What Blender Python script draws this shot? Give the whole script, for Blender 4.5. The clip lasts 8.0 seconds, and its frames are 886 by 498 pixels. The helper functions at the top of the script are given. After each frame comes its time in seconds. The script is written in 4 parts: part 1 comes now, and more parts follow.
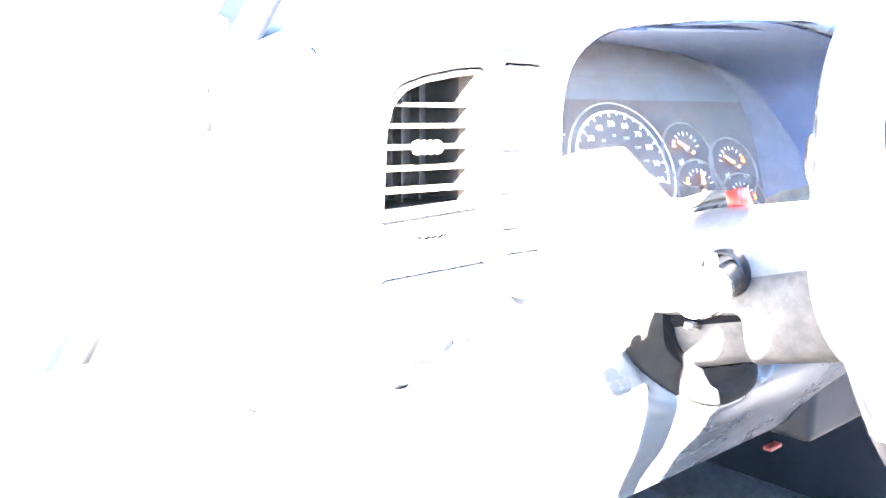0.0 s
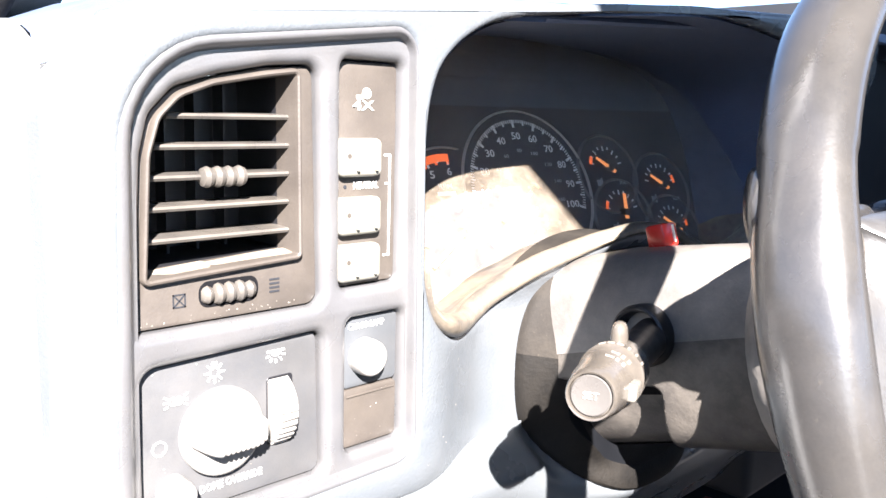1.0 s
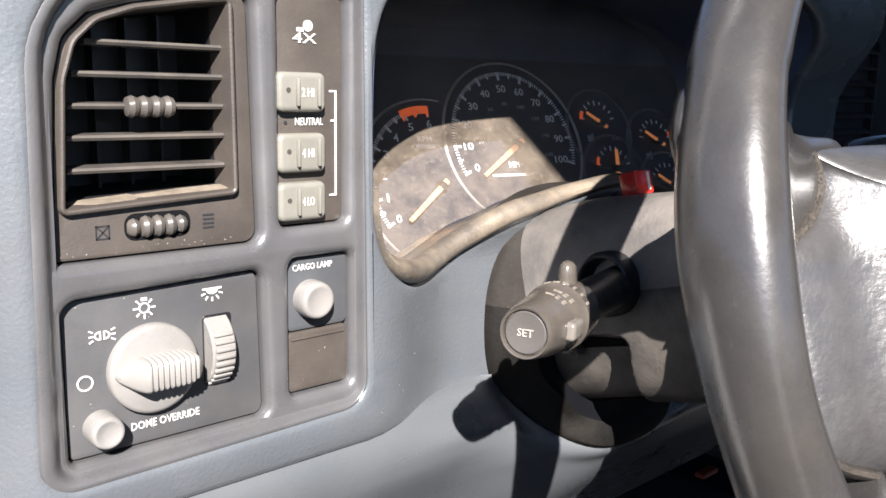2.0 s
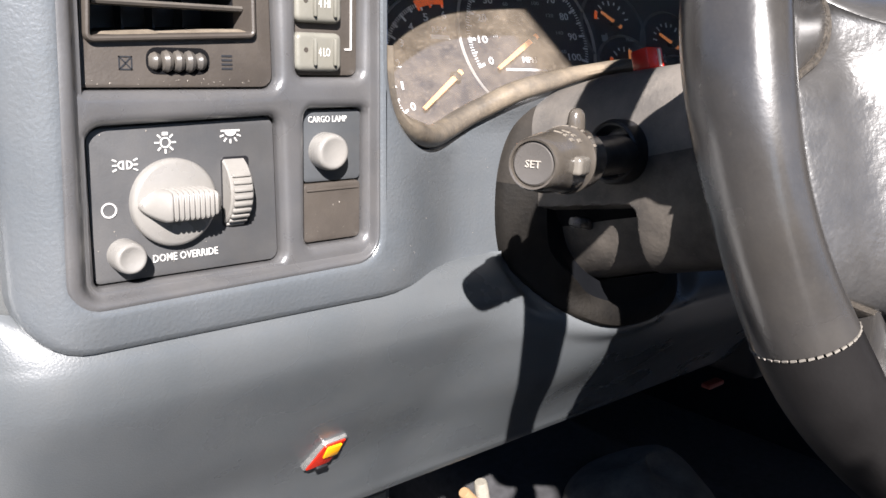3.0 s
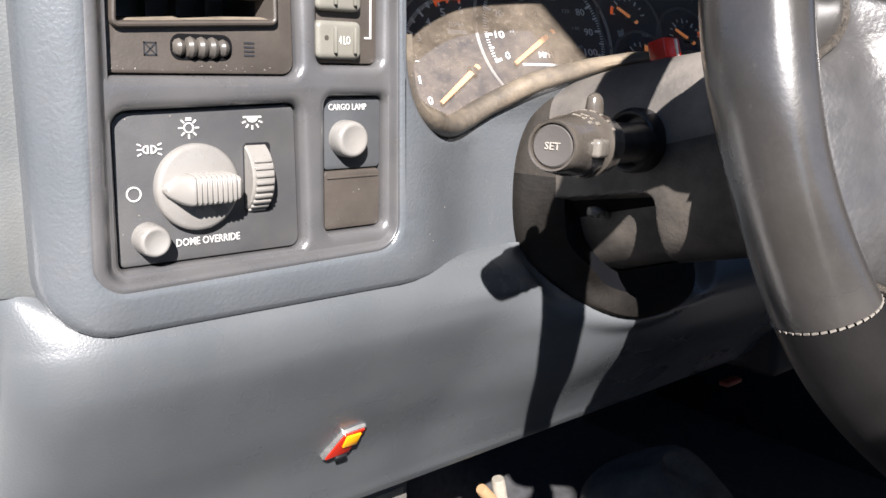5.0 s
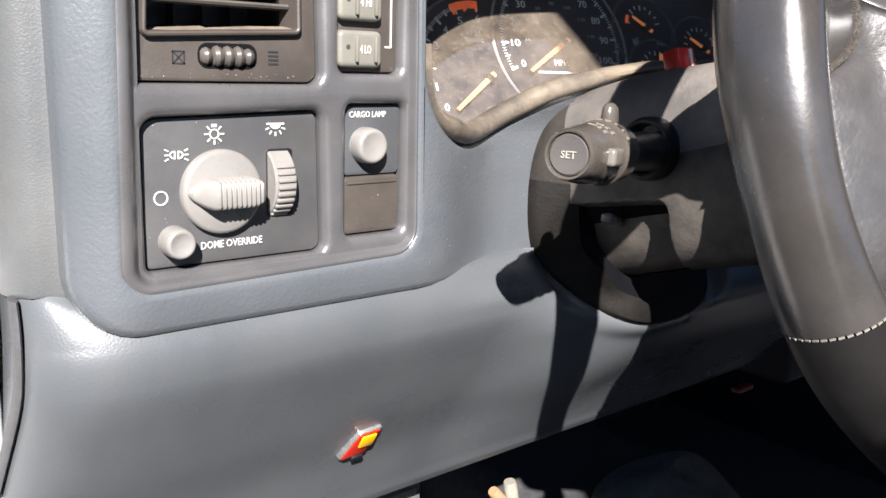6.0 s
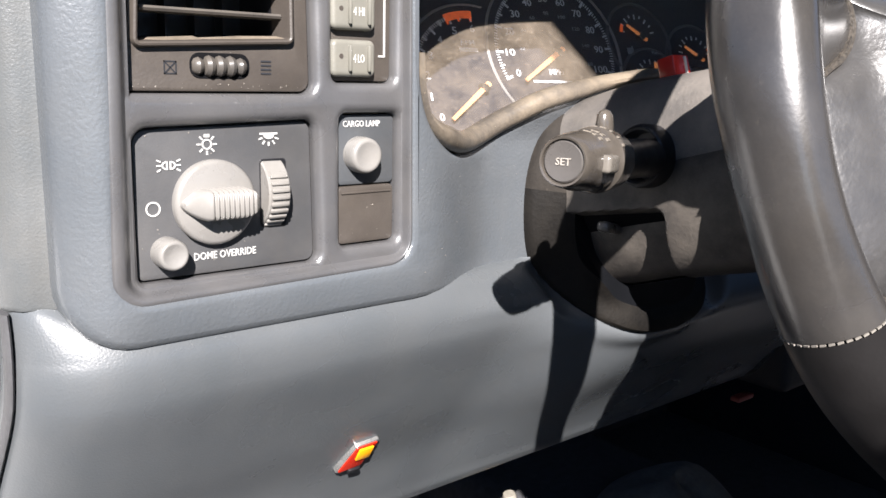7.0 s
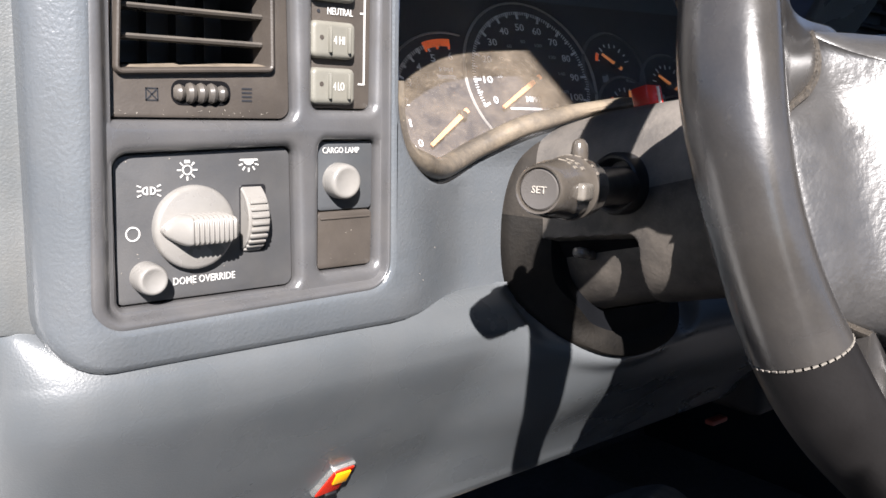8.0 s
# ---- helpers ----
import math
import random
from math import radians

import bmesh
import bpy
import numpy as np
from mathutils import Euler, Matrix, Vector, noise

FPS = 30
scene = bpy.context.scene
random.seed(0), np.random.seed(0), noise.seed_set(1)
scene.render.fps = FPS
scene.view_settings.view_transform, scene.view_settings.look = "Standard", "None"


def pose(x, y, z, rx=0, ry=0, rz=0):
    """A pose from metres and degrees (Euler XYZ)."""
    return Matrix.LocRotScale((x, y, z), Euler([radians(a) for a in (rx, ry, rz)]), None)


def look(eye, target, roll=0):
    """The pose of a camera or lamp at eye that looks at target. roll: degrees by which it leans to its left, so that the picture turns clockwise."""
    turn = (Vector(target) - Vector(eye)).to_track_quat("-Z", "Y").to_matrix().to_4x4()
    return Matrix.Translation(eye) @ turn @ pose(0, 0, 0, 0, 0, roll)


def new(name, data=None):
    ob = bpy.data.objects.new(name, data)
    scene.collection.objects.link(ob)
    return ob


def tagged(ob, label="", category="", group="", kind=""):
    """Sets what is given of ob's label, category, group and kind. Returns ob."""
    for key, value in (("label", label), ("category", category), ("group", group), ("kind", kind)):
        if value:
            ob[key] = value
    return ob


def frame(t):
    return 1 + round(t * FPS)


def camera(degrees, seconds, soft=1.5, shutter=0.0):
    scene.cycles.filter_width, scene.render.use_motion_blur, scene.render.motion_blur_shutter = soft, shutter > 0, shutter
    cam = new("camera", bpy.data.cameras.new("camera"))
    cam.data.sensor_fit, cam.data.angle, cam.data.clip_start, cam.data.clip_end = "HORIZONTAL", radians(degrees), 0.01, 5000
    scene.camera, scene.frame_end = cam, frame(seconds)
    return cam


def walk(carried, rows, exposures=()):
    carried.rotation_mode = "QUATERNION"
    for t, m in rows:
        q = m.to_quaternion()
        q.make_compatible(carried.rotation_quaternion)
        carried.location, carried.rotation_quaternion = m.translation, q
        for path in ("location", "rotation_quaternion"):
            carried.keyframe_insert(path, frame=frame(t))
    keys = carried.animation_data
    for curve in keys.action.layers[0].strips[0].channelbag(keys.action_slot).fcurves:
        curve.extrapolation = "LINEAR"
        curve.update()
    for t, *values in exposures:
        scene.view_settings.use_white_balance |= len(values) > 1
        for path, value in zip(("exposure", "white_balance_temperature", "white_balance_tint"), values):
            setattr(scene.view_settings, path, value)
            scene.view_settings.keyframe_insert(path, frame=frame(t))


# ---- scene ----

from mathutils.geometry import tessellate_polygon

# ---------------------------------------------------------------- camera
cam = camera(55.4, 8.0)
ROWS = [
    (0, (-0.3158, -0.4183, 0.1438), (0.9786, 1.0719, -0.1786), 0.51),
    (0.3, (-0.2816, -0.3511, 0.1618), (1.1145, 1.0509, -0.1300), 1.11),
    (0.5, (-0.2522, -0.3352, 0.1617), (1.1880, 1.0236, -0.1204), 1.17),
    (0.7, (-0.2165, -0.3322, 0.1589), (1.2061, 1.0454, -0.1216), 0.56),
    (1, (-0.1632, -0.3420, 0.1536), (1.2259, 1.0592, -0.1732), 1.58),
    (1.2, (-0.1373, -0.3537, 0.1471), (1.2106, 1.0779, -0.2185), 1.50),
    (2.3, (-0.1204, -0.3725, 0.1290), (1.1769, 1.1012, -0.2521), 0.71),
    (2.5, (-0.1243, -0.3762, 0.1250), (1.1445, 1.1098, -0.3015), 0.62),
    (2.7, (-0.1288, -0.3697, 0.1001), (1.1227, 1.1304, -0.3278), 1.03),
    (3, (-0.1339, -0.3882, 0.0761), (1.1458, 1.0792, -0.3810), 1.78),
    (3.2, (-0.1330, -0.3780, 0.0670), (1.1498, 1.0868, -0.3899), 2.20),
    (3.5, (-0.1389, -0.3902, 0.0734), (1.1115, 1.1045, -0.3765), 1.26),
    (4, (-0.1456, -0.3941, 0.0730), (1.1092, 1.1108, -0.3282), 1.35),
    (4.5, (-0.1394, -0.3926, 0.0681), (1.1261, 1.0984, -0.3509), 1.42),
    (4.7, (-0.1373, -0.3909, 0.0657), (1.1259, 1.0964, -0.3730), 1.36),
    (5.8, (-0.1495, -0.3942, 0.0641), (1.0879, 1.1188, -0.3599), 1.89),
    (6, (-0.1477, -0.3965, 0.0675), (1.0885, 1.1158, -0.3623), 1.78),
    (6.5, (-0.1445, -0.3968, 0.0687), (1.0911, 1.1211, -0.3428), 1.38),
    (7, (-0.1446, -0.3954, 0.0651), (1.0979, 1.1198, -0.3355), 1.29),
    (7.5, (-0.1435, -0.3970, 0.0668), (1.1436, 1.0906, -0.2942), 2.08),
    (8, (-0.1482, -0.3996, 0.0680), (1.1400, 1.0903, -0.2796), 1.80),
]
EXPOSURES = [(0, 7.2), (0.3, 6.8), (0.5, 6.0), (0.7, 4.9), (0.8, 4.1), (0.9, 3.62), (1.0, 3.18), (1.2, 2.6), (1.6, 1.97), (2.3, 1.70), (2.6, 1.63), (8.0, 1.60)]
walk(cam, [(t, look(e, g, r)) for t, e, g, r in ROWS], EXPOSURES)

# ---------------------------------------------------------------- light
SUN = Vector((0.480, 0.687, -0.573)).normalized()
world = bpy.data.worlds.new("sky")
scene.world = world
world.use_nodes = True
wn = world.node_tree
sky = wn.nodes.new("ShaderNodeTexSky")
sky.sky_type, sky.sun_disc = "NISHITA", False
sky.sun_elevation = math.asin(-SUN.z)
sky.sun_rotation = math.atan2(-SUN.x, -SUN.y)
sky.altitude, sky.air_density, sky.dust_density = 2500, 0.7, 0.2
wn.links.new(sky.outputs[0], wn.nodes["Background"].inputs[0])
wn.nodes["Background"].inputs[1].default_value = 0.05
sun = new("sun", bpy.data.lights.new("sun", "SUN"))
sun.data.energy, sun.data.angle, sun.data.color = 5.0, radians(0.53), (1.0, 0.945, 0.925)
sun.matrix_world = look(-SUN * 3, (0, 0, 0))


# ---------------------------------------------------------------- materials
def material(name, color, rough=0.5, metal=0.0, spec=0.5, var=0.15, scale=60.0, bump=0.0, bump_scale=400.0, dust=0.0, dust_color=(0.36, 0.3, 0.22), dust_scale=25.0, coat=0.0):
    """Plastic, leather or metal: colour with two scales of variation, fine relief, and dust in patches."""
    m = bpy.data.materials.new(name)
    m.use_nodes = True
    n, l = m.node_tree.nodes, m.node_tree.links
    b = n["Principled BSDF"]
    b.inputs["Metallic"].default_value = metal
    b.inputs["Specular IOR Level"].default_value = spec
    b.inputs["Coat Weight"].default_value, b.inputs["Coat Roughness"].default_value = coat, rough * 0.9
    co = n.new("ShaderNodeTexCoord")
    big = n.new("ShaderNodeTexNoise")
    big.inputs["Scale"].default_value, big.inputs["Detail"].default_value = scale, 5
    l.new(co.outputs["Object"], big.inputs["Vector"])
    fine = n.new("ShaderNodeTexNoise")
    fine.inputs["Scale"].default_value, fine.inputs["Detail"].default_value = bump_scale * 1.7, 3
    l.new(co.outputs["Object"], fine.inputs["Vector"])
    add = n.new("ShaderNodeMath")
    add.operation = "MULTIPLY_ADD"
    add.inputs[1].default_value = 0.35
    l.new(fine.outputs["Fac"], add.inputs[0]), l.new(big.outputs["Fac"], add.inputs[2])
    ramp = n.new("ShaderNodeMapRange")
    ramp.inputs["From Min"].default_value, ramp.inputs["From Max"].default_value = 0.4, 0.95
    ramp.inputs["To Min"].default_value, ramp.inputs["To Max"].default_value = 1 - var, 1 + var
    l.new(add.outputs[0], ramp.inputs["Value"])
    mul = n.new("ShaderNodeVectorMath")
    mul.operation = "SCALE"
    mul.inputs[0].default_value = color
    l.new(ramp.outputs[0], mul.inputs["Scale"])
    out = mul.outputs[0]
    rmap = n.new("ShaderNodeMapRange")
    rmap.inputs["From Min"].default_value, rmap.inputs["From Max"].default_value = 0.3, 0.7
    rmap.inputs["To Min"].default_value, rmap.inputs["To Max"].default_value = max(rough - 0.07, 0.02), min(rough + 0.07, 1)
    l.new(big.outputs["Fac"], rmap.inputs["Value"])
    l.new(rmap.outputs[0], b.inputs["Roughness"])
    if dust > 0:
        d = n.new("ShaderNodeTexNoise")
        d.inputs["Scale"].default_value, d.inputs["Detail"].default_value, d.inputs["Roughness"].default_value = dust_scale, 8, 0.7
        l.new(co.outputs["Object"], d.inputs["Vector"])
        spk = n.new("ShaderNodeTexNoise")
        spk.inputs["Scale"].default_value, spk.inputs["Detail"].default_value = 420, 2
        l.new(co.outputs["Object"], spk.inputs["Vector"])
        s2 = n.new("ShaderNodeMapRange")
        s2.inputs["From Min"].default_value, s2.inputs["From Max"].default_value = 0.68, 0.80
        s2.inputs["To Max"].default_value = dust
        l.new(spk.outputs["Fac"], s2.inputs["Value"])
        dm = n.new("ShaderNodeMapRange")
        dm.inputs["From Min"].default_value, dm.inputs["From Max"].default_value = 0.4, 0.75
        dm.inputs["To Max"].default_value = dust
        l.new(d.outputs["Fac"], dm.inputs["Value"])
        mx = n.new("ShaderNodeMath")
        mx.operation = "MAXIMUM"
        l.new(dm.outputs[0], mx.inputs[0]), l.new(s2.outputs[0], mx.inputs[1])
        mix = n.new("ShaderNodeMix")
        mix.data_type = "RGBA"
        mix.inputs["B"].default_value = (*dust_color, 1)
        l.new(mx.outputs[0], mix.inputs["Factor"]), l.new(out, mix.inputs["A"])
        out = mix.outputs["Result"]
    l.new(out, b.inputs["Base Color"])
    if bump > 0:
        tex = n.new("ShaderNodeTexNoise")
        tex.inputs["Detail"].default_value = 4
        src = tex.outputs["Fac"]
        tex.inputs["Scale"].default_value = bump_scale
        l.new(co.outputs["Object"], tex.inputs["Vector"])
        bp = n.new("ShaderNodeBump")
        bp.inputs["Strength"].default_value, bp.inputs["Distance"].default_value = bump, 0.001
        l.new(src, bp.inputs["Height"]), l.new(bp.outputs[0], b.inputs["Normal"])
    return m


M_BEZEL = material("bluegrey_grained_plastic", (0.108, 0.119, 0.130), 0.25, var=0.08, scale=18, bump=0.27, bump_scale=520, dust=0.05, spec=1.0)
M_FASCIA = material("dark_grey_plastic", (0.088, 0.088, 0.091), 0.31, var=0.14, scale=30, bump=0.1, bump_scale=700, dust=0.07, spec=1.0, coat=0.2)
M_PANEL = material("charcoal_switch_plastic", (0.066, 0.067, 0.07), 0.5, var=0.1, scale=40, bump=0.1, bump_scale=900, dust=0.06)
M_BROWN = material("brown_grey_plastic", (0.062, 0.053, 0.046), 0.45, var=0.14, scale=40, bump=0.15, bump_scale=700, dust=0.06)
M_SLAT = material("brown_grey_slat_plastic", (0.075, 0.069, 0.063), 0.30, var=0.14, scale=60, bump=0.06, dust=0.2, dust_color=(0.34, 0.28, 0.21))
M_PLATE = material("slate_blue_switch_plastic", (0.064, 0.069, 0.075), 0.5, var=0.1, scale=40, bump=0.1, dust=0.05)
M_BUTTON = material("pale_olive_grey_button_plastic", (0.185, 0.180, 0.155), 0.38, var=0.08, scale=60, bump=0.08, dust=0.1)
M_KNOB = material("light_grey_knob_plastic", (0.225, 0.217, 0.205), 0.30, var=0.08, scale=70, bump=0.06, dust=0.12, spec=0.7)
M_WHITE = material("white_print", (0.55, 0.54, 0.52), 0.6, var=0.05)
M_LOWER = material("grey_green_grained_plastic", (0.098, 0.107, 0.114), 0.29, var=0.08, scale=12, bump=0.16, bump_scale=800, dust=0.04, spec=0.8)
M_TRIM = material("grey_trim_plastic", (0.108, 0.115, 0.117), 0.36, var=0.1, scale=20, bump=0.25, bump_scale=900, dust=0.1)
M_BLACK = material("black_plastic", (0.012, 0.012, 0.014), 0.45, var=0.2, scale=60, bump=0.1)
# near-black for slot and column inside: their shade put into the colour
M_VOID = material("matte_near_black", (0.006, 0.006, 0.007), 0.9, spec=0.1, var=0.2, scale=80, bump=0.2)
# blue sky light on the shaded hood and dash top put into this colour
M_HOOD = material("sky_blued_plastic", (0.088, 0.117, 0.190), 0.45, var=0.15, scale=20, bump=0.3, bump_scale=520, dust=0.01)
M_LIP = material("dusty_charcoal_plastic", (0.10, 0.087, 0.073), 0.36, var=0.25, scale=30, bump=0.25, dust=0.5, dust_color=(0.5, 0.4, 0.28), spec=0.7)
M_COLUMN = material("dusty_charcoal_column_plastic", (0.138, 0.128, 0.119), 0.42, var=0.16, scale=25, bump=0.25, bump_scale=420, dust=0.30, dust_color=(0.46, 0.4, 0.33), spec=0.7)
# dusty shroud plastic again, darkened: the lower half's shade is in the colour
M_SHROUD_SHADED = material("shaded_lower_shroud_plastic", (0.060, 0.054, 0.049), 0.42, var=0.16, scale=25, bump=0.25, bump_scale=420, dust=0.22, dust_color=(0.46, 0.4, 0.33), spec=0.4)
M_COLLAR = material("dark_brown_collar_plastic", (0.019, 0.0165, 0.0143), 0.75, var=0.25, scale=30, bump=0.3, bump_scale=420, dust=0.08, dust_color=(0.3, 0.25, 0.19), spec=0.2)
# collar plastic with the stalk's shadow put into a near-black colour
M_COLLAR_SHADED = material("shaded_collar_plastic", (0.0065, 0.0058, 0.0052), 0.6, var=0.25, scale=30, bump=0.3, bump_scale=420, dust=0.035, dust_color=(0.3, 0.25, 0.19), spec=0.2)
# recess colour holds the column's shade, so it stays near-black when lit
M_WELL = material("shaded_recess_plastic", (0.006, 0.0065, 0.008), 0.55, var=0.2, scale=30, bump=0.1, spec=0.2)
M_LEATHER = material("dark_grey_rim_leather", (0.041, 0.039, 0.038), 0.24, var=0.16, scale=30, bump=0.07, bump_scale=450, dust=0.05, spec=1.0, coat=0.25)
# darker leather below the stitch, with some of its shade put into the colour
M_RIMLOW = material("shaded_lower_rim_leather", (0.0155, 0.0145, 0.0145), 0.38, var=0.2, scale=40, bump=0.08, bump_scale=520, spec=0.35)
M_PAD = material("charcoal_airbag_vinyl", (0.054, 0.053, 0.053), 0.36, var=0.1, scale=90, bump=0.42, bump_scale=320, dust=0.04, spec=1.0, coat=0.4)
M_SEAM = material("dusty_seam_thread", (0.034, 0.029, 0.024), 0.6, var=0.9, scale=1400, bump=1.0, bump_scale=900, dust=0.18, dust_color=(0.34, 0.28, 0.21), dust_scale=400)
M_THREAD = material("pale_thread", (0.2, 0.183, 0.16), 0.8, var=0.25, scale=300)
M_STALK = material("worn_grey_stalk_plastic", (0.074, 0.065, 0.056), 0.2, var=0.25, scale=60, bump=0.12, dust=0.12, spec=0.8, coat=0.3)
M_SWITCH = material("worn_pale_switch_plastic", (0.16, 0.145, 0.125), 0.3, var=0.15, scale=90, bump=0.08, spec=0.7)
M_LINT = material("pale_lint", (0.34, 0.31, 0.27), 0.9, var=0.3, scale=300)
M_BARS = material("worn_tan_print", (0.2, 0.175, 0.145), 0.5, var=0.4, scale=500)
M_CAP = material("dark_grey_cap_plastic", (0.095, 0.088, 0.082), 0.3, var=0.1, scale=60, bump=0.06, spec=0.7)
M_RED = material("red_hazard_plastic", (0.52, 0.030, 0.022), 0.22, var=0.08, spec=0.8)
M_SILL = material("tan_dust_on_plastic", (0.20, 0.165, 0.125), 0.7, var=0.3, scale=120, bump=0.5, bump_scale=500)
M_DIALGREY = material("worn_grey_print", (0.36, 0.33, 0.29), 0.6, var=0.4, scale=500)
M_RING = material("grey_dial_rim", (0.4, 0.4, 0.4), 0.35, var=0.1)
# blue sky light on the shaded dial and surround put into their colours
M_DIAL = material("black_dial_print", (0.0145, 0.018, 0.031), 0.7, var=0.15, scale=60)
M_SURROUND = material("sky_blued_surround_plastic", (0.040, 0.052, 0.085), 0.6, var=0.15, scale=20, bump=0.2, bump_scale=520)
M_DIALMARK = material("grey_white_dial_print", (0.80, 0.84, 0.90), 0.7, var=0.08, scale=300)
M_DIALDIM = material("dim_grey_dial_print", (0.30, 0.33, 0.38), 0.7, var=0.08, scale=300)
M_DIALRIM = material("dark_grey_gauge_rim", (0.10, 0.105, 0.12), 0.4, var=0.1)
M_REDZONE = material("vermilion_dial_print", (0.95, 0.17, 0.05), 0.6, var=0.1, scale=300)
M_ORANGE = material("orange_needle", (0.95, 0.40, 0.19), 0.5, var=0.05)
for _mat, _glow in ((M_REDZONE, (1.0, 0.16, 0.03, 1)), (M_ORANGE, (1.0, 0.33, 0.09, 1))):  # faint glow added so needles and warning arcs read bright in shade
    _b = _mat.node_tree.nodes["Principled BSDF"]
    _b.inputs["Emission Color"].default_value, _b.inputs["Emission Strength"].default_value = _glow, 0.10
M_CHROME = material("worn_chrome", (0.72, 0.71, 0.69), 0.28, metal=0.85, var=0.15, scale=200, bump=0.25, bump_scale=500)
M_AMBER = material("amber_lens", (0.95, 0.42, 0.01), 0.2, var=0.08, scale=200)
M_LENSRED = material("red_lens", (0.42, 0.02, 0.008), 0.25, var=0.08, scale=200)
M_TAN = material("tan_sheath", (0.3, 0.19, 0.1), 0.6)
M_PALE = material("white_sheath", (0.26, 0.24, 0.2), 0.6, var=0.3, scale=90)
M_PALE2 = material("cream_grey_cloth", (0.14, 0.133, 0.12), 0.85, var=0.35, scale=40, bump=0.6, bump_scale=120)
M_TAB = material("dull_red_plastic", (0.25, 0.04, 0.03), 0.5)
M_CARPET = material("black_carpet", (0.048, 0.048, 0.052), 0.95, var=0.4, scale=90, bump=1.0, bump_scale=700, dust=0.02)
M_GROUND = material("dark_asphalt", (0.09, 0.088, 0.085), 0.9, var=0.2, scale=0.5)
M_BODY = material("pale_grey_body_paint", (0.5, 0.5, 0.49), 0.4, var=0.06, scale=8, coat=0.3)
M_GROOVE = material("dark_grey_groove_fill", (0.075, 0.075, 0.078), 0.6, var=0.2, scale=120, bump=0.6, bump_scale=300)
M_RUBBER = material("black_door_seal_rubber", (0.006, 0.006, 0.0065), 0.6, var=0.2, scale=120, bump=0.5, bump_scale=300, spec=0.15)
M_CLOTH = material("grey_headliner_cloth", (0.3, 0.3, 0.3), 0.95, var=0.1, bump=0.3, bump_scale=500)
M_DARKTRIM = material("dark_cabin_plastic", (0.018, 0.0195, 0.024), 0.6, var=0.15, scale=10, bump=0.2)

M_LENS = bpy.data.materials.new("dusty_clear_lens")
M_LENS.use_nodes = True
_n, _l = M_LENS.node_tree.nodes, M_LENS.node_tree.links
_n.remove(_n["Principled BSDF"])
_co = _n.new("ShaderNodeTexCoord")
_a = _n.new("ShaderNodeTexNoise")
_a.inputs["Scale"].default_value, _a.inputs["Detail"].default_value, _a.inputs["Roughness"].default_value = 30, 10, 0.75
_l.new(_co.outputs["Object"], _a.inputs["Vector"])
_r = _n.new("ShaderNodeMapRange")
_r.inputs["From Min"].default_value, _r.inputs["From Max"].default_value = 0.36, 0.68
_r.inputs["To Min"].default_value, _r.inputs["To Max"].default_value = 0.045, 0.155
_l.new(_a.outputs["Fac"], _r.inputs["Value"])
_s = _n.new("ShaderNodeTexNoise")
_s.inputs["Scale"].default_value, _s.inputs["Detail"].default_value = 260, 2
_l.new(_co.outputs["Object"], _s.inputs["Vector"])
_q = _n.new("ShaderNodeMapRange")
_q.inputs["From Min"].default_value, _q.inputs["From Max"].default_value, _q.inputs["To Max"].default_value = 0.6, 0.8, 0.10
_l.new(_s.outputs["Fac"], _q.inputs["Value"])
_x = _n.new("ShaderNodeMath")
_l.new(_r.outputs[0], _x.inputs[0]), _l.new(_q.outputs[0], _x.inputs[1])
_t, _d, _g = _n.new("ShaderNodeBsdfTransparent"), _n.new("ShaderNodeBsdfDiffuse"), _n.new("ShaderNodeBsdfGlossy")
_d.inputs["Color"].default_value = (0.51, 0.42, 0.325, 1)
_g.inputs["Roughness"].default_value = 0.3
_m, _m2, _f = _n.new("ShaderNodeMixShader"), _n.new("ShaderNodeMixShader"), _n.new("ShaderNodeFresnel")
_l.new(_x.outputs[0], _m.inputs[0]), _l.new(_t.outputs[0], _m.inputs[1]), _l.new(_d.outputs[0], _m.inputs[2])
_k = _n.new("ShaderNodeMath")
_k.operation = "MULTIPLY"
_k.inputs[1].default_value = 0.06
_l.new(_f.outputs[0], _k.inputs[0]), _l.new(_k.outputs[0], _m2.inputs[0]), _l.new(_m.outputs[0], _m2.inputs[1]), _l.new(_g.outputs[0], _m2.inputs[2])
_l.new(_m2.outputs[0], _n["Material Output"].inputs["Surface"])


# ---------------------------------------------------------------- building helpers
def smooth(bm, angle=35):
    for f in bm.faces:
        f.smooth = True
    lim = radians(angle)
    for e in bm.edges:
        if len(e.link_faces) != 2 or e.calc_face_angle(0) > lim:
            e.smooth = False


def part(name, bm, mat, parent=None, label="", angle=35):
    bmesh.ops.recalc_face_normals(bm, faces=bm.faces)
    smooth(bm, angle)
    me = bpy.data.meshes.new(name)
    bm.to_mesh(me)
    bm.free()
    me.materials.append(mat)
    ob = new(name, me)
    if parent is not None:
        ob.parent = parent
    if label:
        tagged(ob, label)
    return ob


def thing(name, label, category, kind="", group=""):
    return tagged(new(name), label, category, group, kind)


def xform(bm, m):
    bmesh.ops.transform(bm, matrix=m, verts=bm.verts)
    return bm


def box(cx, cy, cz, sx, sy, sz, bevel=0.0, seg=2):
    bm = bmesh.new()
    bmesh.ops.create_cube(bm, size=1.0, matrix=Matrix.Translation((cx, cy, cz)) @ Matrix.Diagonal((sx, sy, sz, 1)))
    if bevel:
        bmesh.ops.bevel(bm, geom=bm.edges[:], offset=bevel, segments=seg, profile=0.5, affect="EDGES")
    return bm


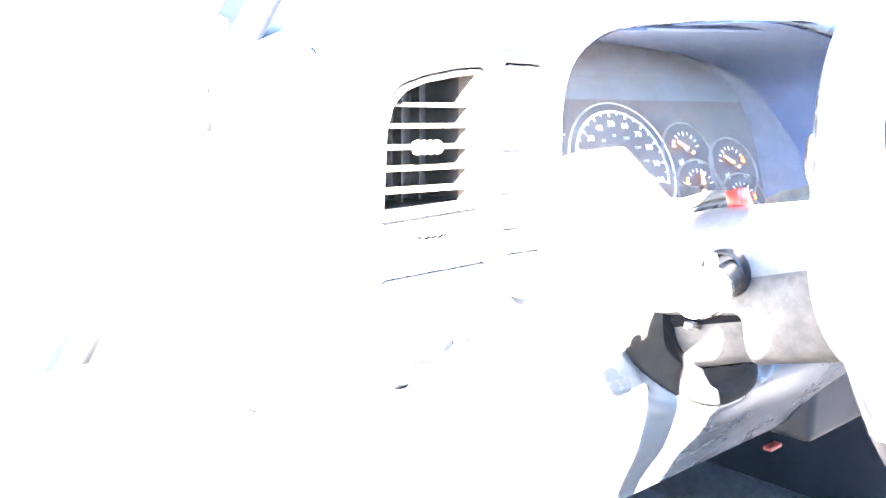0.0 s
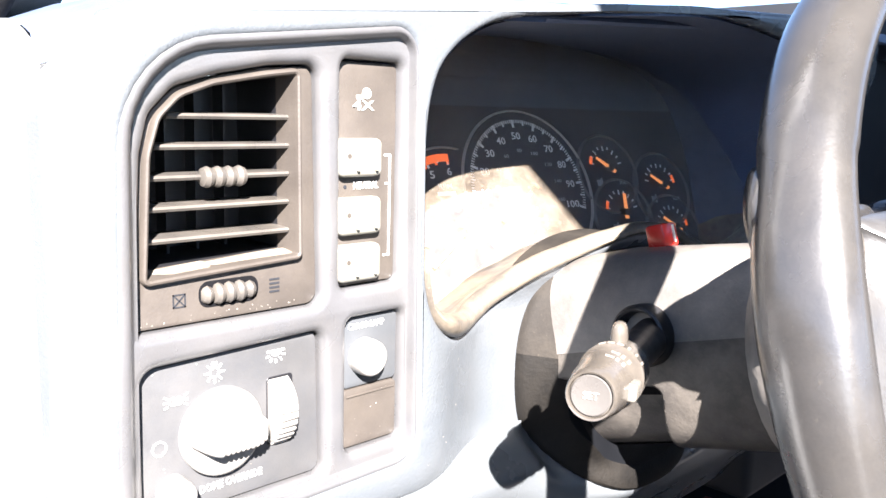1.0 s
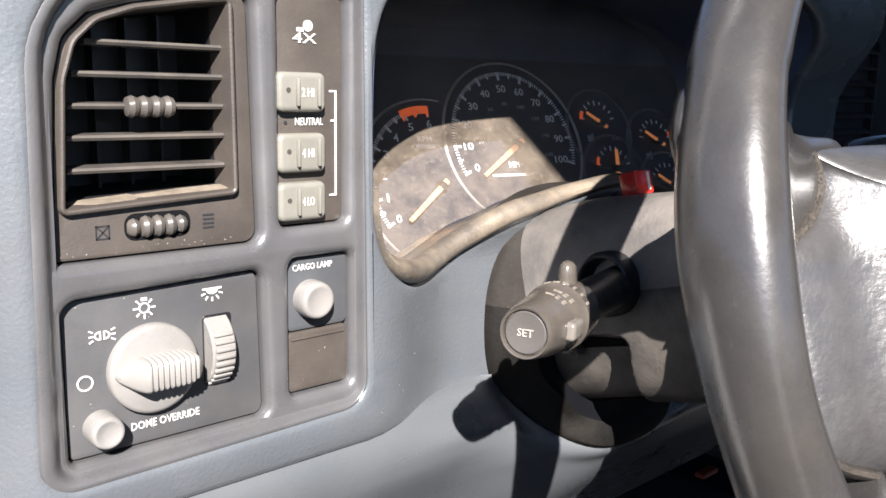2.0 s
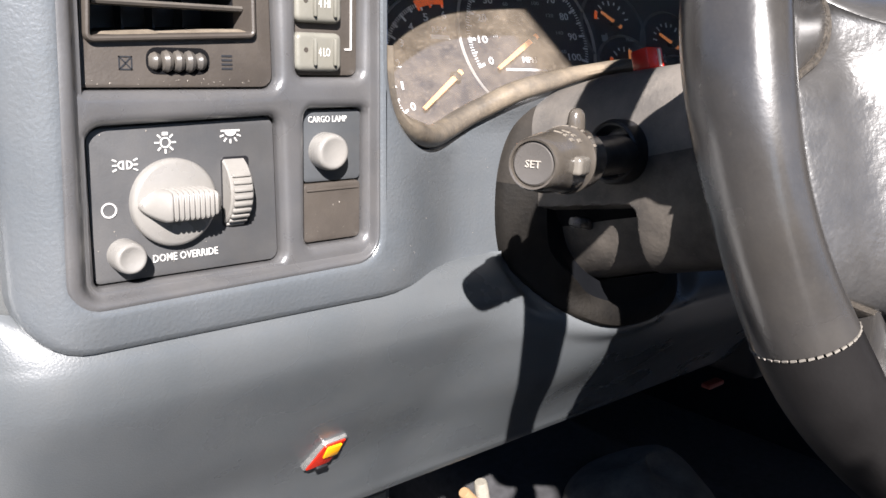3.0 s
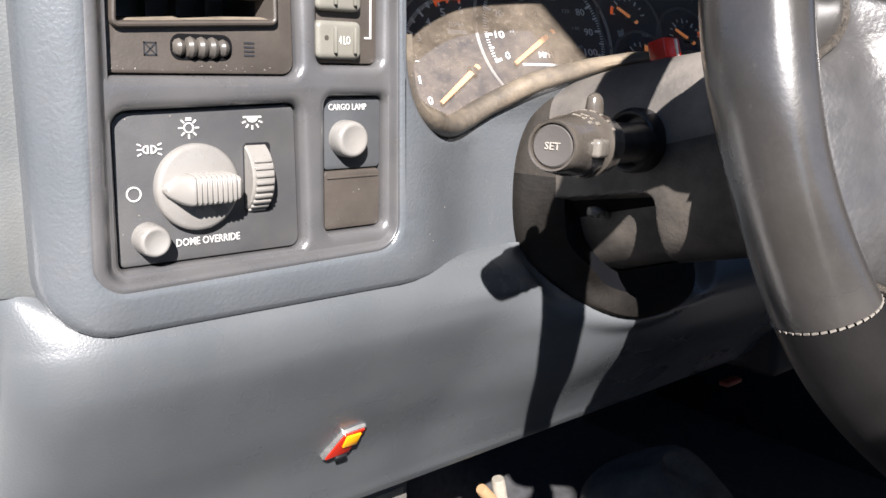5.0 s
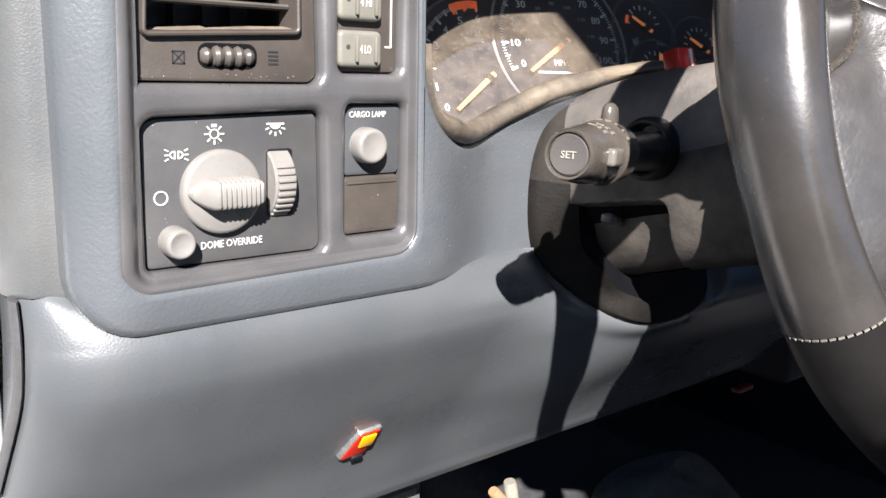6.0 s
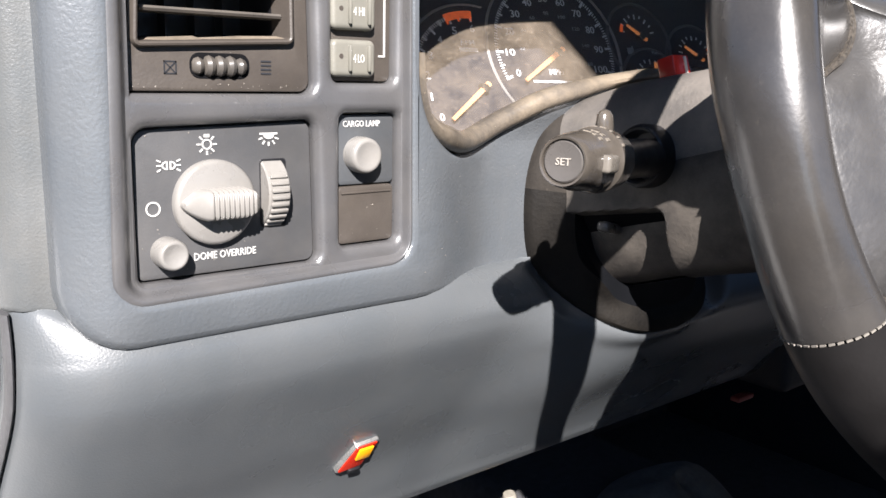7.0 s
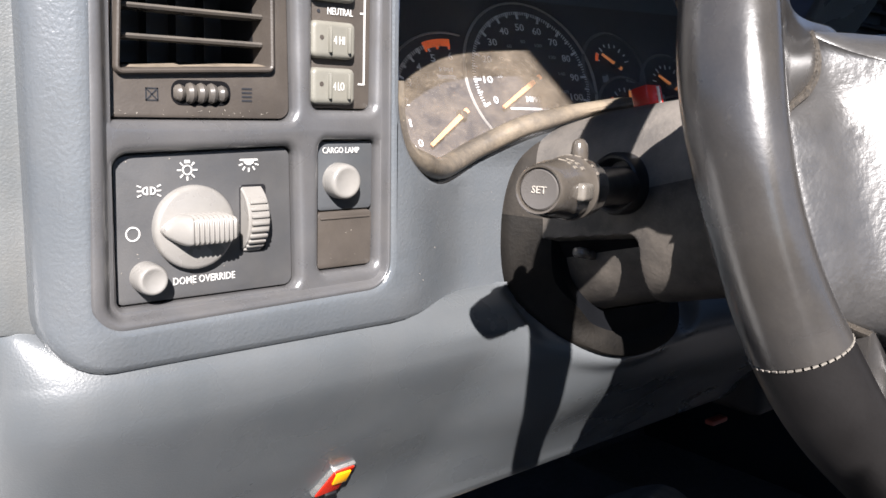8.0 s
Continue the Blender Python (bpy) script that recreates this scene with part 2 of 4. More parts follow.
def join(*bms):
    out = bmesh.new()
    for b in bms:
        me = bpy.data.meshes.new("tmp")
        b.to_mesh(me)
        b.free()
        out.from_mesh(me)
        bpy.data.meshes.remove(me)
    return out


def rounded(points, n=6):
    """Closed outline from corners (x, z, radius)."""
    out, k = [], len(points)
    for i in range(k):
        p = Vector(points[i][:2])
        a, c, r = Vector(points[i - 1][:2]), Vector(points[(i + 1) % k][:2]), points[i][2]
        u, v = (a - p).normalized(), (c - p).normalized()
        if r <= 0:
            out.append(tuple(p))
            continue
        ang = u.angle(v)
        d = min(r / math.tan(ang / 2), (a - p).length * 0.49, (c - p).length * 0.49)
        r = d * math.tan(ang / 2)
        ctr = p + (u + v).normalized() * (r / math.sin(ang / 2))
        s, e = p + u * d - ctr, p + v * d - ctr
        tot = s.angle(e)
        sgn = 1 if s.x * e.y - s.y * e.x > 0 else -1
        for j in range(n + 1):
            w = sgn * tot * j / n
            out.append((ctr.x + s.x * math.cos(w) - s.y * math.sin(w), ctr.y + s.x * math.sin(w) + s.y * math.cos(w)))
    return out


def rect(x0, x1, z0, z1, r, n=6):
    return rounded([(x0, z0, r), (x1, z0, r), (x1, z1, r), (x0, z1, r)], n)


def spline(points, n=6, closed=True):
    """Catmull-Rom through points of any dimension."""
    pts, out, k = [Vector(p) for p in points], [], len(points)
    for i in range(k if closed else k - 1):
        if closed:
            a, b, c, d = pts[i - 1], pts[i], pts[(i + 1) % k], pts[(i + 2) % k]
        else:
            a, b, c, d = pts[max(i - 1, 0)], pts[i], pts[i + 1], pts[min(i + 2, k - 1)]
        for j in range(n):
            t = j / n
            out.append(0.5 * (2 * b + (c - a) * t + (2 * a - 5 * b + 4 * c - d) * t * t + (3 * b - a - 3 * c + d) * t ** 3))
    if not closed:
        out.append(pts[-1])
    return out


def inset(loop, d):
    """The outline moved by d to its left."""
    out, k = [], len(loop)
    for i in range(k):
        a, p, c = Vector(loop[i - 1]), Vector(loop[i]), Vector(loop[(i + 1) % k])
        e, g = (p - a).normalized(), (c - p).normalized()
        n1, n2 = Vector((-e.y, e.x)), Vector((-g.y, g.x))
        m = n1 + n2
        m = m / max(m.length_squared / 2, 0.4) if m.length > 1e-6 else n1
        out.append((p.x + m.x * d, p.y + m.y * d))
    return out


def plate(loops, front, back, bevel, seg=3, square=False):
    """A plate in the x-z plane with holes (all loops after the first), facing -y, with rounded front edges (square: not on the outer loop)."""
    bm = bmesh.new()
    wide = bevel
    faces, rear = [], []
    for n, loop in enumerate(loops):
        loop = [p for i, p in enumerate(loop) if (Vector(p) - Vector(loop[i - 1])).length > 1e-6]
        area = sum(loop[i - 1][0] * loop[i][1] - loop[i][0] * loop[i - 1][1] for i in range(len(loop)))
        if (area > 0) != (n == 0):
            loop = loop[::-1]
        bevel = 0 if square and n == 0 else wide
        prof = [(back, 0.0)]
        if bevel > 0:
            prof += [(front + bevel * (1 - math.sin(math.pi / 2 * i / seg)), bevel * (1 - math.cos(math.pi / 2 * i / seg))) for i in range(seg + 1)]
        else:
            prof.append((front, 0.0))
        rows = [[bm.verts.new((x, y, z)) for x, z in inset(loop, d)] for y, d in prof]
        k = len(loop)
        for a, b in zip(rows, rows[1:]):
            for i in range(k):
                bm.faces.new((a[i], a[(i + 1) % k], b[(i + 1) % k], b[i]))
        faces.append(rows[-1]), rear.append(rows[0])
    for group in (faces, rear):
        flat = [v for row in group for v in row]
        for tri in tessellate_polygon([[Vector((v.co.x, v.co.z, 0)) for v in row] for row in group]):
            if len(set(tri)) == 3:
                try:
                    bm.faces.new([flat[i] for i in tri])
                except ValueError:
                    pass
    return bm


def loft(rings, close=True, caps=True):
    """Skin between rings of equal point counts."""
    bm = bmesh.new()
    vs = [[bm.verts.new(p) for p in ring] for ring in rings]
    k = len(rings[0])
    for a, b in zip(vs, vs[1:]):
        for i in range(k if close else k - 1):
            bm.faces.new((a[i], a[(i + 1) % k], b[(i + 1) % k], b[i]))
    if caps:
        bm.faces.new(vs[0][::-1]), bm.faces.new(vs[-1])
    return bm


def lathe(profile, m=None, n=40, caps=True):
    """Turned about the local z axis from (radius, height) pairs."""
    rings = [[(r * math.cos(2 * math.pi * i / n), r * math.sin(2 * math.pi * i / n), h) for i in range(n)] for r, h in profile]
    bm = loft(rings, True, caps)
    return xform(bm, m) if m is not None else bm


def along(origin, axis, up=(0, 0, 1)):
    """A matrix whose local z points along axis."""
    z = Vector(axis).normalized()
    x = Vector(up).cross(z).normalized()
    y = z.cross(x)
    return Matrix.Translation(origin) @ Matrix((x, y, z)).transposed().to_4x4()


FACE = pose(0, 0, 0, 90, 0, 0)  # text and flat marks turned to face -y


def words(text, size, depth=0.0002, align="CENTER"):
    cu = bpy.data.curves.new("tmp", "FONT")
    cu.offset = 0.006
    cu.body, cu.size, cu.extrude, cu.align_x, cu.align_y, cu.resolution_u = text, size, depth, align, "CENTER", 2
    ob = bpy.data.objects.new("tmp", cu)
    me = bpy.data.meshes.new_from_object(ob)
    bpy.data.objects.remove(ob)
    bm = bmesh.new()
    bm.from_mesh(me)
    bpy.data.meshes.remove(me)
    bpy.data.curves.remove(cu)
    return bm


def fitted(text, width, height, m, depth=0.0002):
    """Text stretched to a width and height and laid at m."""
    bm = words(text, 1.0, depth)
    xs, ys = [v.co.x for v in bm.verts], [v.co.y for v in bm.verts]
    sx, sy = width / (max(xs) - min(xs)), height / (max(ys) - min(ys))
    cx, cy = (max(xs) + min(xs)) / 2, (max(ys) + min(ys)) / 2
    for v in bm.verts:
        v.co = Vector(((v.co.x - cx) * sx, (v.co.y - cy) * sy, v.co.z))
    return xform(bm, m)


def step(a, b, x):
    t = min(max((x - a) / (b - a), 0.0), 1.0)
    return t * t * (3 - 2 * t)


def sliced(bm, xs=(), ys=(), zs=()):
    for axis, values in ((Vector((1, 0, 0)), xs), (Vector((0, 1, 0)), ys), (Vector((0, 0, 1)), zs)):
        for v in values:
            bmesh.ops.bisect_plane(bm, geom=bm.verts[:] + bm.edges[:] + bm.faces[:], plane_co=axis * v, plane_no=axis)
    return bm


# ---------------------------------------------------------------- dashboard bezel
OPENING = [(.1505, .13), (.1507, .085), (.153, .056), (.161, .0365), (.177, .0235), (.198, .0195), (.222, .0235), (.25, .035), (.276, .046), (.303, .053), (.331, .060), (.378, .066),
           (.43, .060), (.48, .045), (.54, .030), (.585, .045), (.605, .09), (.605, .14), (.585, .185), (.52, .212), (.40, .222), (.30, .2165), (.265, .2130), (.233, .2092), (.203, .2035), (.179, .1925), (.165, .1815), (.157, .170), (.1522, .153)]
OPENING = [tuple(p) for p in spline(OPENING, 5)]
POD = rounded([(-.0205, -.0425, .012), (.1460, -.040, .014), (.1420, .1945, .014), (-.016, .1755, .046)], 8)
POD_IN = rounded([(-.0125, -.0372, .006), (.1430, -.0358, .007), (.1400, .1890, .008), (-.009, .1705, .040)], 8)


def bezel_bend(x, z):
    """How far the bezel's face lies behind the switch pod's plane."""
    low = 0.030 * step(.150, .240, x) * (1 - step(.02, .09, z))
    hood = -0.035 * step(.12, .2, z) * step(.195, .40, x)
    return low + hood + 12 * max(-.012 - x, 0) ** 2 + 9 * max(-.045 - z, 0) ** 2 * (1 - step(.15, .25, x))


def dash_top(x):
    """Height of the dashboard's upper edge."""
    return .2048 + .0580 * x - .012 * step(.12, -.05, x)


def bezel():
    ob = thing("dashboard", "blue-grey grained plastic dashboard bezel round switches and gauges", "dashboard")
    outer = rounded([(-.0445, -.066, .032), (.70, -.066, .01), (.70, dash_top(.70), .02), (.3, dash_top(.3), .2), (-.0445, dash_top(-.0445), .05)], 8)
    bm = plate([outer, POD, OPENING], -.013, .006, .0046, 4)
    sliced(bm, xs=[-.046 + .004 * i for i in range(10)] + [.15 + .012 * i for i in range(46)], zs=[-.06 + .012 * i for i in range(25)])
    for v in bm.verts:
        v.co.y += bezel_bend(v.co.x, v.co.z)
    part("bezel_face", bm, M_BEZEL, ob)
    prof = [(-.55, -.0085), (-.48, -.0112), (-.3, -.0119), (-.05, -.0121), (.18, -.0119), (.36, -.0110), (.52, -.0094), (.66, -.0077), (.78, -.0066), (.9, -.0060), (1.06, -.0059)]
    part("pod_rim", loft([[(a[0] + (b[0] - a[0]) * t, y, a[1] + (b[1] - a[1]) * t) for a, b in zip(POD, POD_IN)] for t, y in prof], caps=False), M_FASCIA, ob, angle=60)
    fascia = plate([inset(POD_IN, -.003),
                    rounded([(-.0095, -.0355, .004), (.0885, -.0355, .006), (.0865, .0415, .006), (-.0095, .0385, .008)]),
                    VENT_CELL, rect(.0975, .1375, .0605, .177, .005), rect(.102, .1410, -.0295, .0445, .005)], -.0066, .004, .0052, 6, True)
    part("switch_fascia", fascia, M_FASCIA, ob, "dark grey plastic fascia with rounded ridges between switches")
    return ob


VENT_CELL = rounded([(-.0108, .0545, .003), (.0865, .0545, .007), (.0835, .1735, .007), (.056, .1712, .03), (.0294, .1660, .03), (.0095, .1600, .012), (-.0020, .1485, .012), (-.0062, .1317, .02)], 5)
VENT_INNER = rounded([(-.0044, .0781, .001), (.0724, .082, .001), (.0716, .1679, .001), (.0556, .1658, .03), (.0288, .161, .03), (.0128, .1553, .012), (.0035, .1463, .010), (-.0014, .1306, .02)], 5)
bezel()


# ---------------------------------------------------------------- air vent
def air_vent():
    ob = thing("air_vent", "brown-grey plastic dashboard air vent with five slats", "air vent")
    part("vent_frame", plate([inset(VENT_CELL, .0009), VENT_INNER], -.001, .006, .0012, 2), M_BROWN, ob)
    rings = []
    for y, out in ((-.0005, .0031), (-.0034, .0029), (-.0044, .0023), (-.0047, .0014), (-.0041, .0005), (-.002, .0), (.012, -.0012), (.045, -.0030)):
        rings.append([(x, y, z) for x, z in inset(VENT_INNER, -out)])
    part("vent_lip", loft(rings[:7], caps=False), M_BROWN, ob, "dusty raised lip")
    part("vent_duct", loft(rings[6:], caps=False), M_BLACK, ob)
    part("duct_back", plate([[(p[0], p[2]) for p in rings[-1]]], .045, .048, .0), M_BLACK, ob)
    part("vent_sill", loft([[(x, -.0040, z0 - .0006), (x, .001, z0 + .0006 + .0005 * (i % 2)), (x, .008, z0 + .0022), (x, .008, z0 - .001)] for i, (x, z0) in enumerate(((-.0015, .0775), (.012, .0785), (.026, .0795), (.029, .0788), (.05, .0805), (.074, .0815)))]), M_SILL, ob, "tan dusty sill of the vent")
    for i, z in enumerate((.1475, .1340, .1205, .107, .093)):
        x0 = (.009, .003, .0005, -.0005, -.001)[i]
        prof = [(-.001, -.0012), (-.0018, .0), (-.001, .0011), (.010, .0016), (.020, .0010), (.020, -.0010), (.010, -.0016)]
        rings = [[(x, y + .004, z + dz + (.0002 if k else 0)) for y, dz in prof] for k, x in enumerate((x0, x0 + .001, .0705, .0715))]
        slat = part("slat", loft(rings), M_SLAT, ob)
        if i == 2:
            for j in range(4):
                part("slider_rib", lathe([(.0012, -.0033), (.0042, -.0022), (.005, 0), (.0042, .0022), (.0012, .0033)], along((.028 + .0055 * j, .0035, z), (1, 0, 0)), 16), M_SLAT, slat, "grey ribbed slider")
    for i in range(4):
        x = .008 + .0155 * i
        part("vane", box(x, .038, .12, .0014, .010, .085), M_BLACK, ob)
    # thumbwheel with its slot and marks
    slot = rounded([(.0205, .0615, .005), (.0515, .0615, .005), (.0515, .0738, .005), (.0205, .0738, .005)], 5)
    # flat plate, near-black in place of the shade inside the slot
    part("wheel_slot", plate([slot], -.0013, -.0006, .0002, 1), M_VOID, ob)
    for j in range(5):
        h = .0043 if j in (0, 4) else .0052
        part("thumbwheel_rib", lathe([(.002, -.003), (h - .0008, -.002), (h, 0), (h - .0008, .002), (.002, .003)], along((.0245 + .0055 * j, -.001, .0675), (1, 0, 0)), 18), M_SLAT, ob)
    marks = [box(.011, -.0011, .0665 + sg * .0028, .0062, .0004, .0006) for sg in (1, -1)] + [box(.011 + sg * .0028, -.0011, .0665, .0006, .0004, .0062) for sg in (1, -1)]
    for a in (45, -45):
        marks.append(xform(box(0, 0, 0, .0074, .0004, .0006), pose(.011, -.0011, .0665, 0, a, 0)))
    part("closed_mark", join(*marks), M_DARKTRIM, ob)
    part("open_mark", join(*[box(.0605, -.0011, .0675 + d, .0056, .0005, .0009) for d in (-.0030, -.0010, .0010, .0030)]), M_DARKTRIM, ob)


air_vent()


# ---------------------------------------------------------------- four-wheel-drive buttons
def drive_buttons():
    ob = thing("drive_mode_switch", "brown switch plate with three pale push buttons", "switch panel")
    part("switch_plate", plate([rect(.0985, .1375, .0615, .176, .004)], -.0004, .005, .0008, 2), M_BROWN, ob)
    for zc, t in ((.128, "2 HI"), (.098, "4 HI"), (.0735, "4 LO")):
        b = part("push_button", plate([rect(.0965, .1245, zc - .0098, zc + .0098, .0036)], -.0060, .002, .0026, 4), M_BUTTON, ob)
        for dx, w in ((.1072, .0016), (.1194, .0016)):
            part("ridge", box(dx, -.0066, zc, w * 1.1, .0030, .0138, .0008), M_BUTTON, b)
        part("indicator_hole", lathe([(.0013, 0), (.0013, .0006)], along((.1022, -.0056, zc + .001), (0, -1, 0)), 12), M_BROWN, b)
        part("writing", fitted(t, .0070, .0044, pose(.1133, -.0061, zc, 90)), M_WHITE, b)
    part("neutral_writing", fitted("NEUTRAL", .0165, .0038, pose(.1172, -.0008, .1135, 90)), M_WHITE, ob)
    part("neutral_light", lathe([(.001, 0), (.001, .0004)], along((.1035, -.0004, .113), (0, -1, 0)), 10), M_DARKTRIM, ob)
    line = [box(.1335, -.0006, .102, .001, .0005, .0545), box(.1313, -.0006, .1288, .0034, .0005, .001), box(.1318, -.0006, .1138, .0026, .0005, .001), box(.1313, -.0006, .0752, .0034, .0005, .001)]
    part("bracket_line", join(*line), M_WHITE, ob)
    part("drive_symbol", join(fitted("4X", .014, .005, pose(.115, -.0008, .1545, 90)), lathe([(.0028, 0), (.0028, .0004)], along((.117, -.0005, .1605), (0, -1, 0)), 14),
                              box(.1125, -.0006, .1585, .004, .0005, .002)), M_WHITE, ob)


drive_buttons()


# ---------------------------------------------------------------- cargo lamp switch and blank cover
def round_button(parent, name, x, z, r, h, mat, tilt=(0, -1, 0)):
    prof = [(r * 1.04, 0), (r * 1.04, h * .5), (r, h * .82), (r * .93, h * .95), (r * .82, h), (r * .72, h * .985), (r * .5, h * .93), (r * .2, h * .9), (.0001, h * .9)]
    return part(name, lathe(prof, along((x, .0005, z), tilt), 40, True), mat, parent, angle=60)


def cargo_switch():
    ob = thing("cargo_lamp_switch", "slate-blue switch plate with a round grey button", "switch")
    part("switch_plate", plate([rect(.103, .1405, .0048, .0435, .003)], -.0004, .005, .0008, 2), M_PLATE, ob)
    round_button(ob, "button", .1168, .0215, .0097, .011, M_KNOB)
    part("writing", fitted("CARGO LAMP", .0245, .0034, pose(.1187, -.0007, .0385, 90)), M_WHITE, ob)
    cover = thing("blank_switch_cover", "plain brown plastic blanking cover below a switch", "blank cover")
    part("cover", plate([rect(.103, .1405, -.0285, .004, .003)], -.0008, .005, .0012, 2), M_BROWN, cover)
    part("cover_ridge", box(.1218, -.0010, .0002, .0335, .0012, .0011, .0004), M_BROWN, cover)


cargo_switch()


# ---------------------------------------------------------------- headlamp switch panel
def headlamp_panel():
    ob = thing("headlamp_switch", "charcoal headlamp switch panel with ribbed grey rotary knob", "switch panel")
    part("switch_panel", plate([rounded([(-.0085, -.0345, .003), (.0875, -.0345, .005), (.0855, .0405, .005), (-.0085, .0375, .007)])], -.0004, .005, .0008, 2), M_PANEL, ob)
    k = part("rotary_knob", lathe([(.0212, 0), (.0212, .0035), (.0205, .0048), (.019, .0055), (.0001, .0062)], along((.0305, -.0003, .0015), (0, -1, 0)), 56), M_KNOB, ob, angle=50)
    # grip bar: a pointed end, a rounded end and shallow ribs between
    rings = []
    for i in range(133):
        u = -1 + 2 * i / 132
        x = .0306 + .0192 * u
        rib = .5 + .5 * math.cos((u + .38) / 1.22 * 2 * math.pi * 9) if -.38 < u < .84 else 1.0
        w = .0077 * math.sqrt(max(1 - abs(u) ** 6.0, 0.03)) * (1 - .50 * step(-.40, -1.0, u)) - .0007 * (1 - rib)
        h = .0135 * (1 - max(u, 0) ** 6 * .35) * (1 - .62 * step(-.36, -.95, u)) - .0014 * (1 - rib)
        rings.append([(x, -.004, .0015 + w), (x, -.004 - h * .6, .0015 + w * 1.0), (x, -.004 - h * .9, .0015 + w * .9), (x, -.004 - h, .0015 + w * .7), (x, -.004 - h, .0015 - w * .7), (x, -.004 - h * .9, .0015 - w * .9), (x, -.004 - h * .6, .0015 - w * 1.0), (x, -.004, .0015 - w)])
    part("grip", loft(rings), M_KNOB, k, "ribbed grip bar", angle=50)
    # dimmer wheel
    # dark plate with the slot's inner shade in its colour
    part("wheel_slot", plate([rect(.0560, .0712, -.0140, .0215, .002)], -.0008, -.0002, .0002, 1), M_BLACK, ob)
    wheel = part("dimmer_wheel", lathe([(.0180, -.0062), (.0188, -.0054), (.0188, .0054), (.0180, .0062)], along((.0628, .0085, .004), (1, 0, 0)), 48), M_KNOB, ob)
    for i in range(9):
        a = radians(-60 + 11 * i)
        part("wheel_rib", xform(box(0, 0, 0, .0100, .0022, .0021, .0007, 2), Matrix.Translation((.0628, .0085 - .0190 * math.cos(a), .004 + .0190 * math.sin(a))) @ Matrix.Rotation(-a, 4, "X")), M_KNOB, wheel)
    round_button(ob, "dome_button", .0055, -.0215, .0075, .0125, M_KNOB)
    part("writing", fitted("DOME OVERRIDE", .0335, .0038, pose(.0362, -.0007, -.0255, 90)), M_WHITE, ob)

    def ring(x, z, r, w, n=28):
        return plate([[(x + r * math.cos(a), z + r * math.sin(a)) for a in (2 * math.pi * i / n for i in range(n))], [(x + (r - w) * math.cos(a), z + (r - w) * math.sin(a)) for a in (2 * math.pi * i / n for i in range(n))]], -.0009, -.0003, 0)

    def dash(x, z, length, ang, w=.0009):
        return xform(box(0, 0, 0, length, .0006, w), pose(x, -.0006, z, 0, -ang, 0))

    def smaller(bm, x, z):
        return xform(bm, Matrix.Translation((x, 0, z)) @ Matrix.Diagonal((.87, 1, .87, 1)) @ Matrix.Translation((-x, 0, -z)))

    part("off_mark", ring(0, 0, .0036, .0007), M_WHITE, ob)
    lamp = [ring(.028, .030, .0030, .0008)]
    for i in range(8):
        a = radians(45 * i + 90)
        if i != 0:
            lamp.append(dash(.028 + .0048 * math.cos(a), .030 + .0048 * math.sin(a), .0024, math.degrees(a)))
    lamp.append(dash(.028, .0348, .0032, 0, .0018))
    part("headlamp_mark", smaller(join(*lamp), .028, .030), M_WHITE, ob)
    park = []
    for s in (-1, 1):
        cx, cz = .0085 + s * .0010, .0205
        outer = [(cx + s * .0030 * math.cos(a), cz + .0024 * math.sin(a)) for a in (radians(-90 + 15 * i) for i in range(13))]
        innr = [(cx + s * .0022 * math.cos(a), cz + .0016 * math.sin(a)) for a in (radians(90 - 15 * i) for i in range(13))]
        park.append(plate([outer + innr], -.0009, -.0003, 0))
        park.append(dash(cx, cz, .0046, 90, .0008))
        for d, ang in ((-.0024, -25), (0, 0), (.0024, 25)):
            park.append(dash(cx + s * .0046, cz + d * 1.1, .0024, ang * s, .0008))
    part("parking_lamp_mark", smaller(join(*park), .0085, .0205), M_WHITE, ob)
    dim = [dash(.0615, .0345, .0115, 0, .0011)]
    half = [(.0615 + .0034 * math.cos(a), .0338 - .0034 * math.sin(a) * .7) for a in (math.pi * i / 12 for i in range(13))]
    dim.append(plate([half], -.0009, -.0003, 0))
    for ang in (20, 55, 90, 125, 160):
        a = radians(ang)
        dim.append(dash(.0615 + .0056 * math.cos(a), .0333 - .0048 * math.sin(a), .0024, -ang))
    part("dimmer_mark", smaller(join(*dim), .0615, .0335), M_WHITE, ob)


headlamp_panel()


# ---------------------------------------------------------------- instrument cluster
def cluster_y(x, z):
    return .1232 - .214 * (x - .39) + .3635 * (z - .09)


def lens_y(x, z):
    """The lens leans back towards its top, where it meets the dial plate."""
    return min(.1065 - .26 * (x - .3514) + .70 * (z - .114), cluster_y(x, z) - .007)


CLUSTER = thing("instrument_cluster", "dusty black instrument cluster with orange needles behind clear lens", "gauge cluster")
CL = Matrix.Translation((.38, cluster_y(.38, .087), .087)) @ Matrix(((1, 0, 0), (-.214, 1, 0), (0, 0, 1))).to_4x4() @ Matrix(((1, 0, 0), (0, 1, .3635), (0, 0, 1))).to_4x4()


def on_dial(x, z, out=0.0, turn=0.0):
    """A matrix on the dial plate at plan x, z, its local z facing out."""
    return CL @ Matrix.Translation((x - .38, -out, z - .087)) @ FACE @ Matrix.Rotation(radians(turn), 4, "Z")


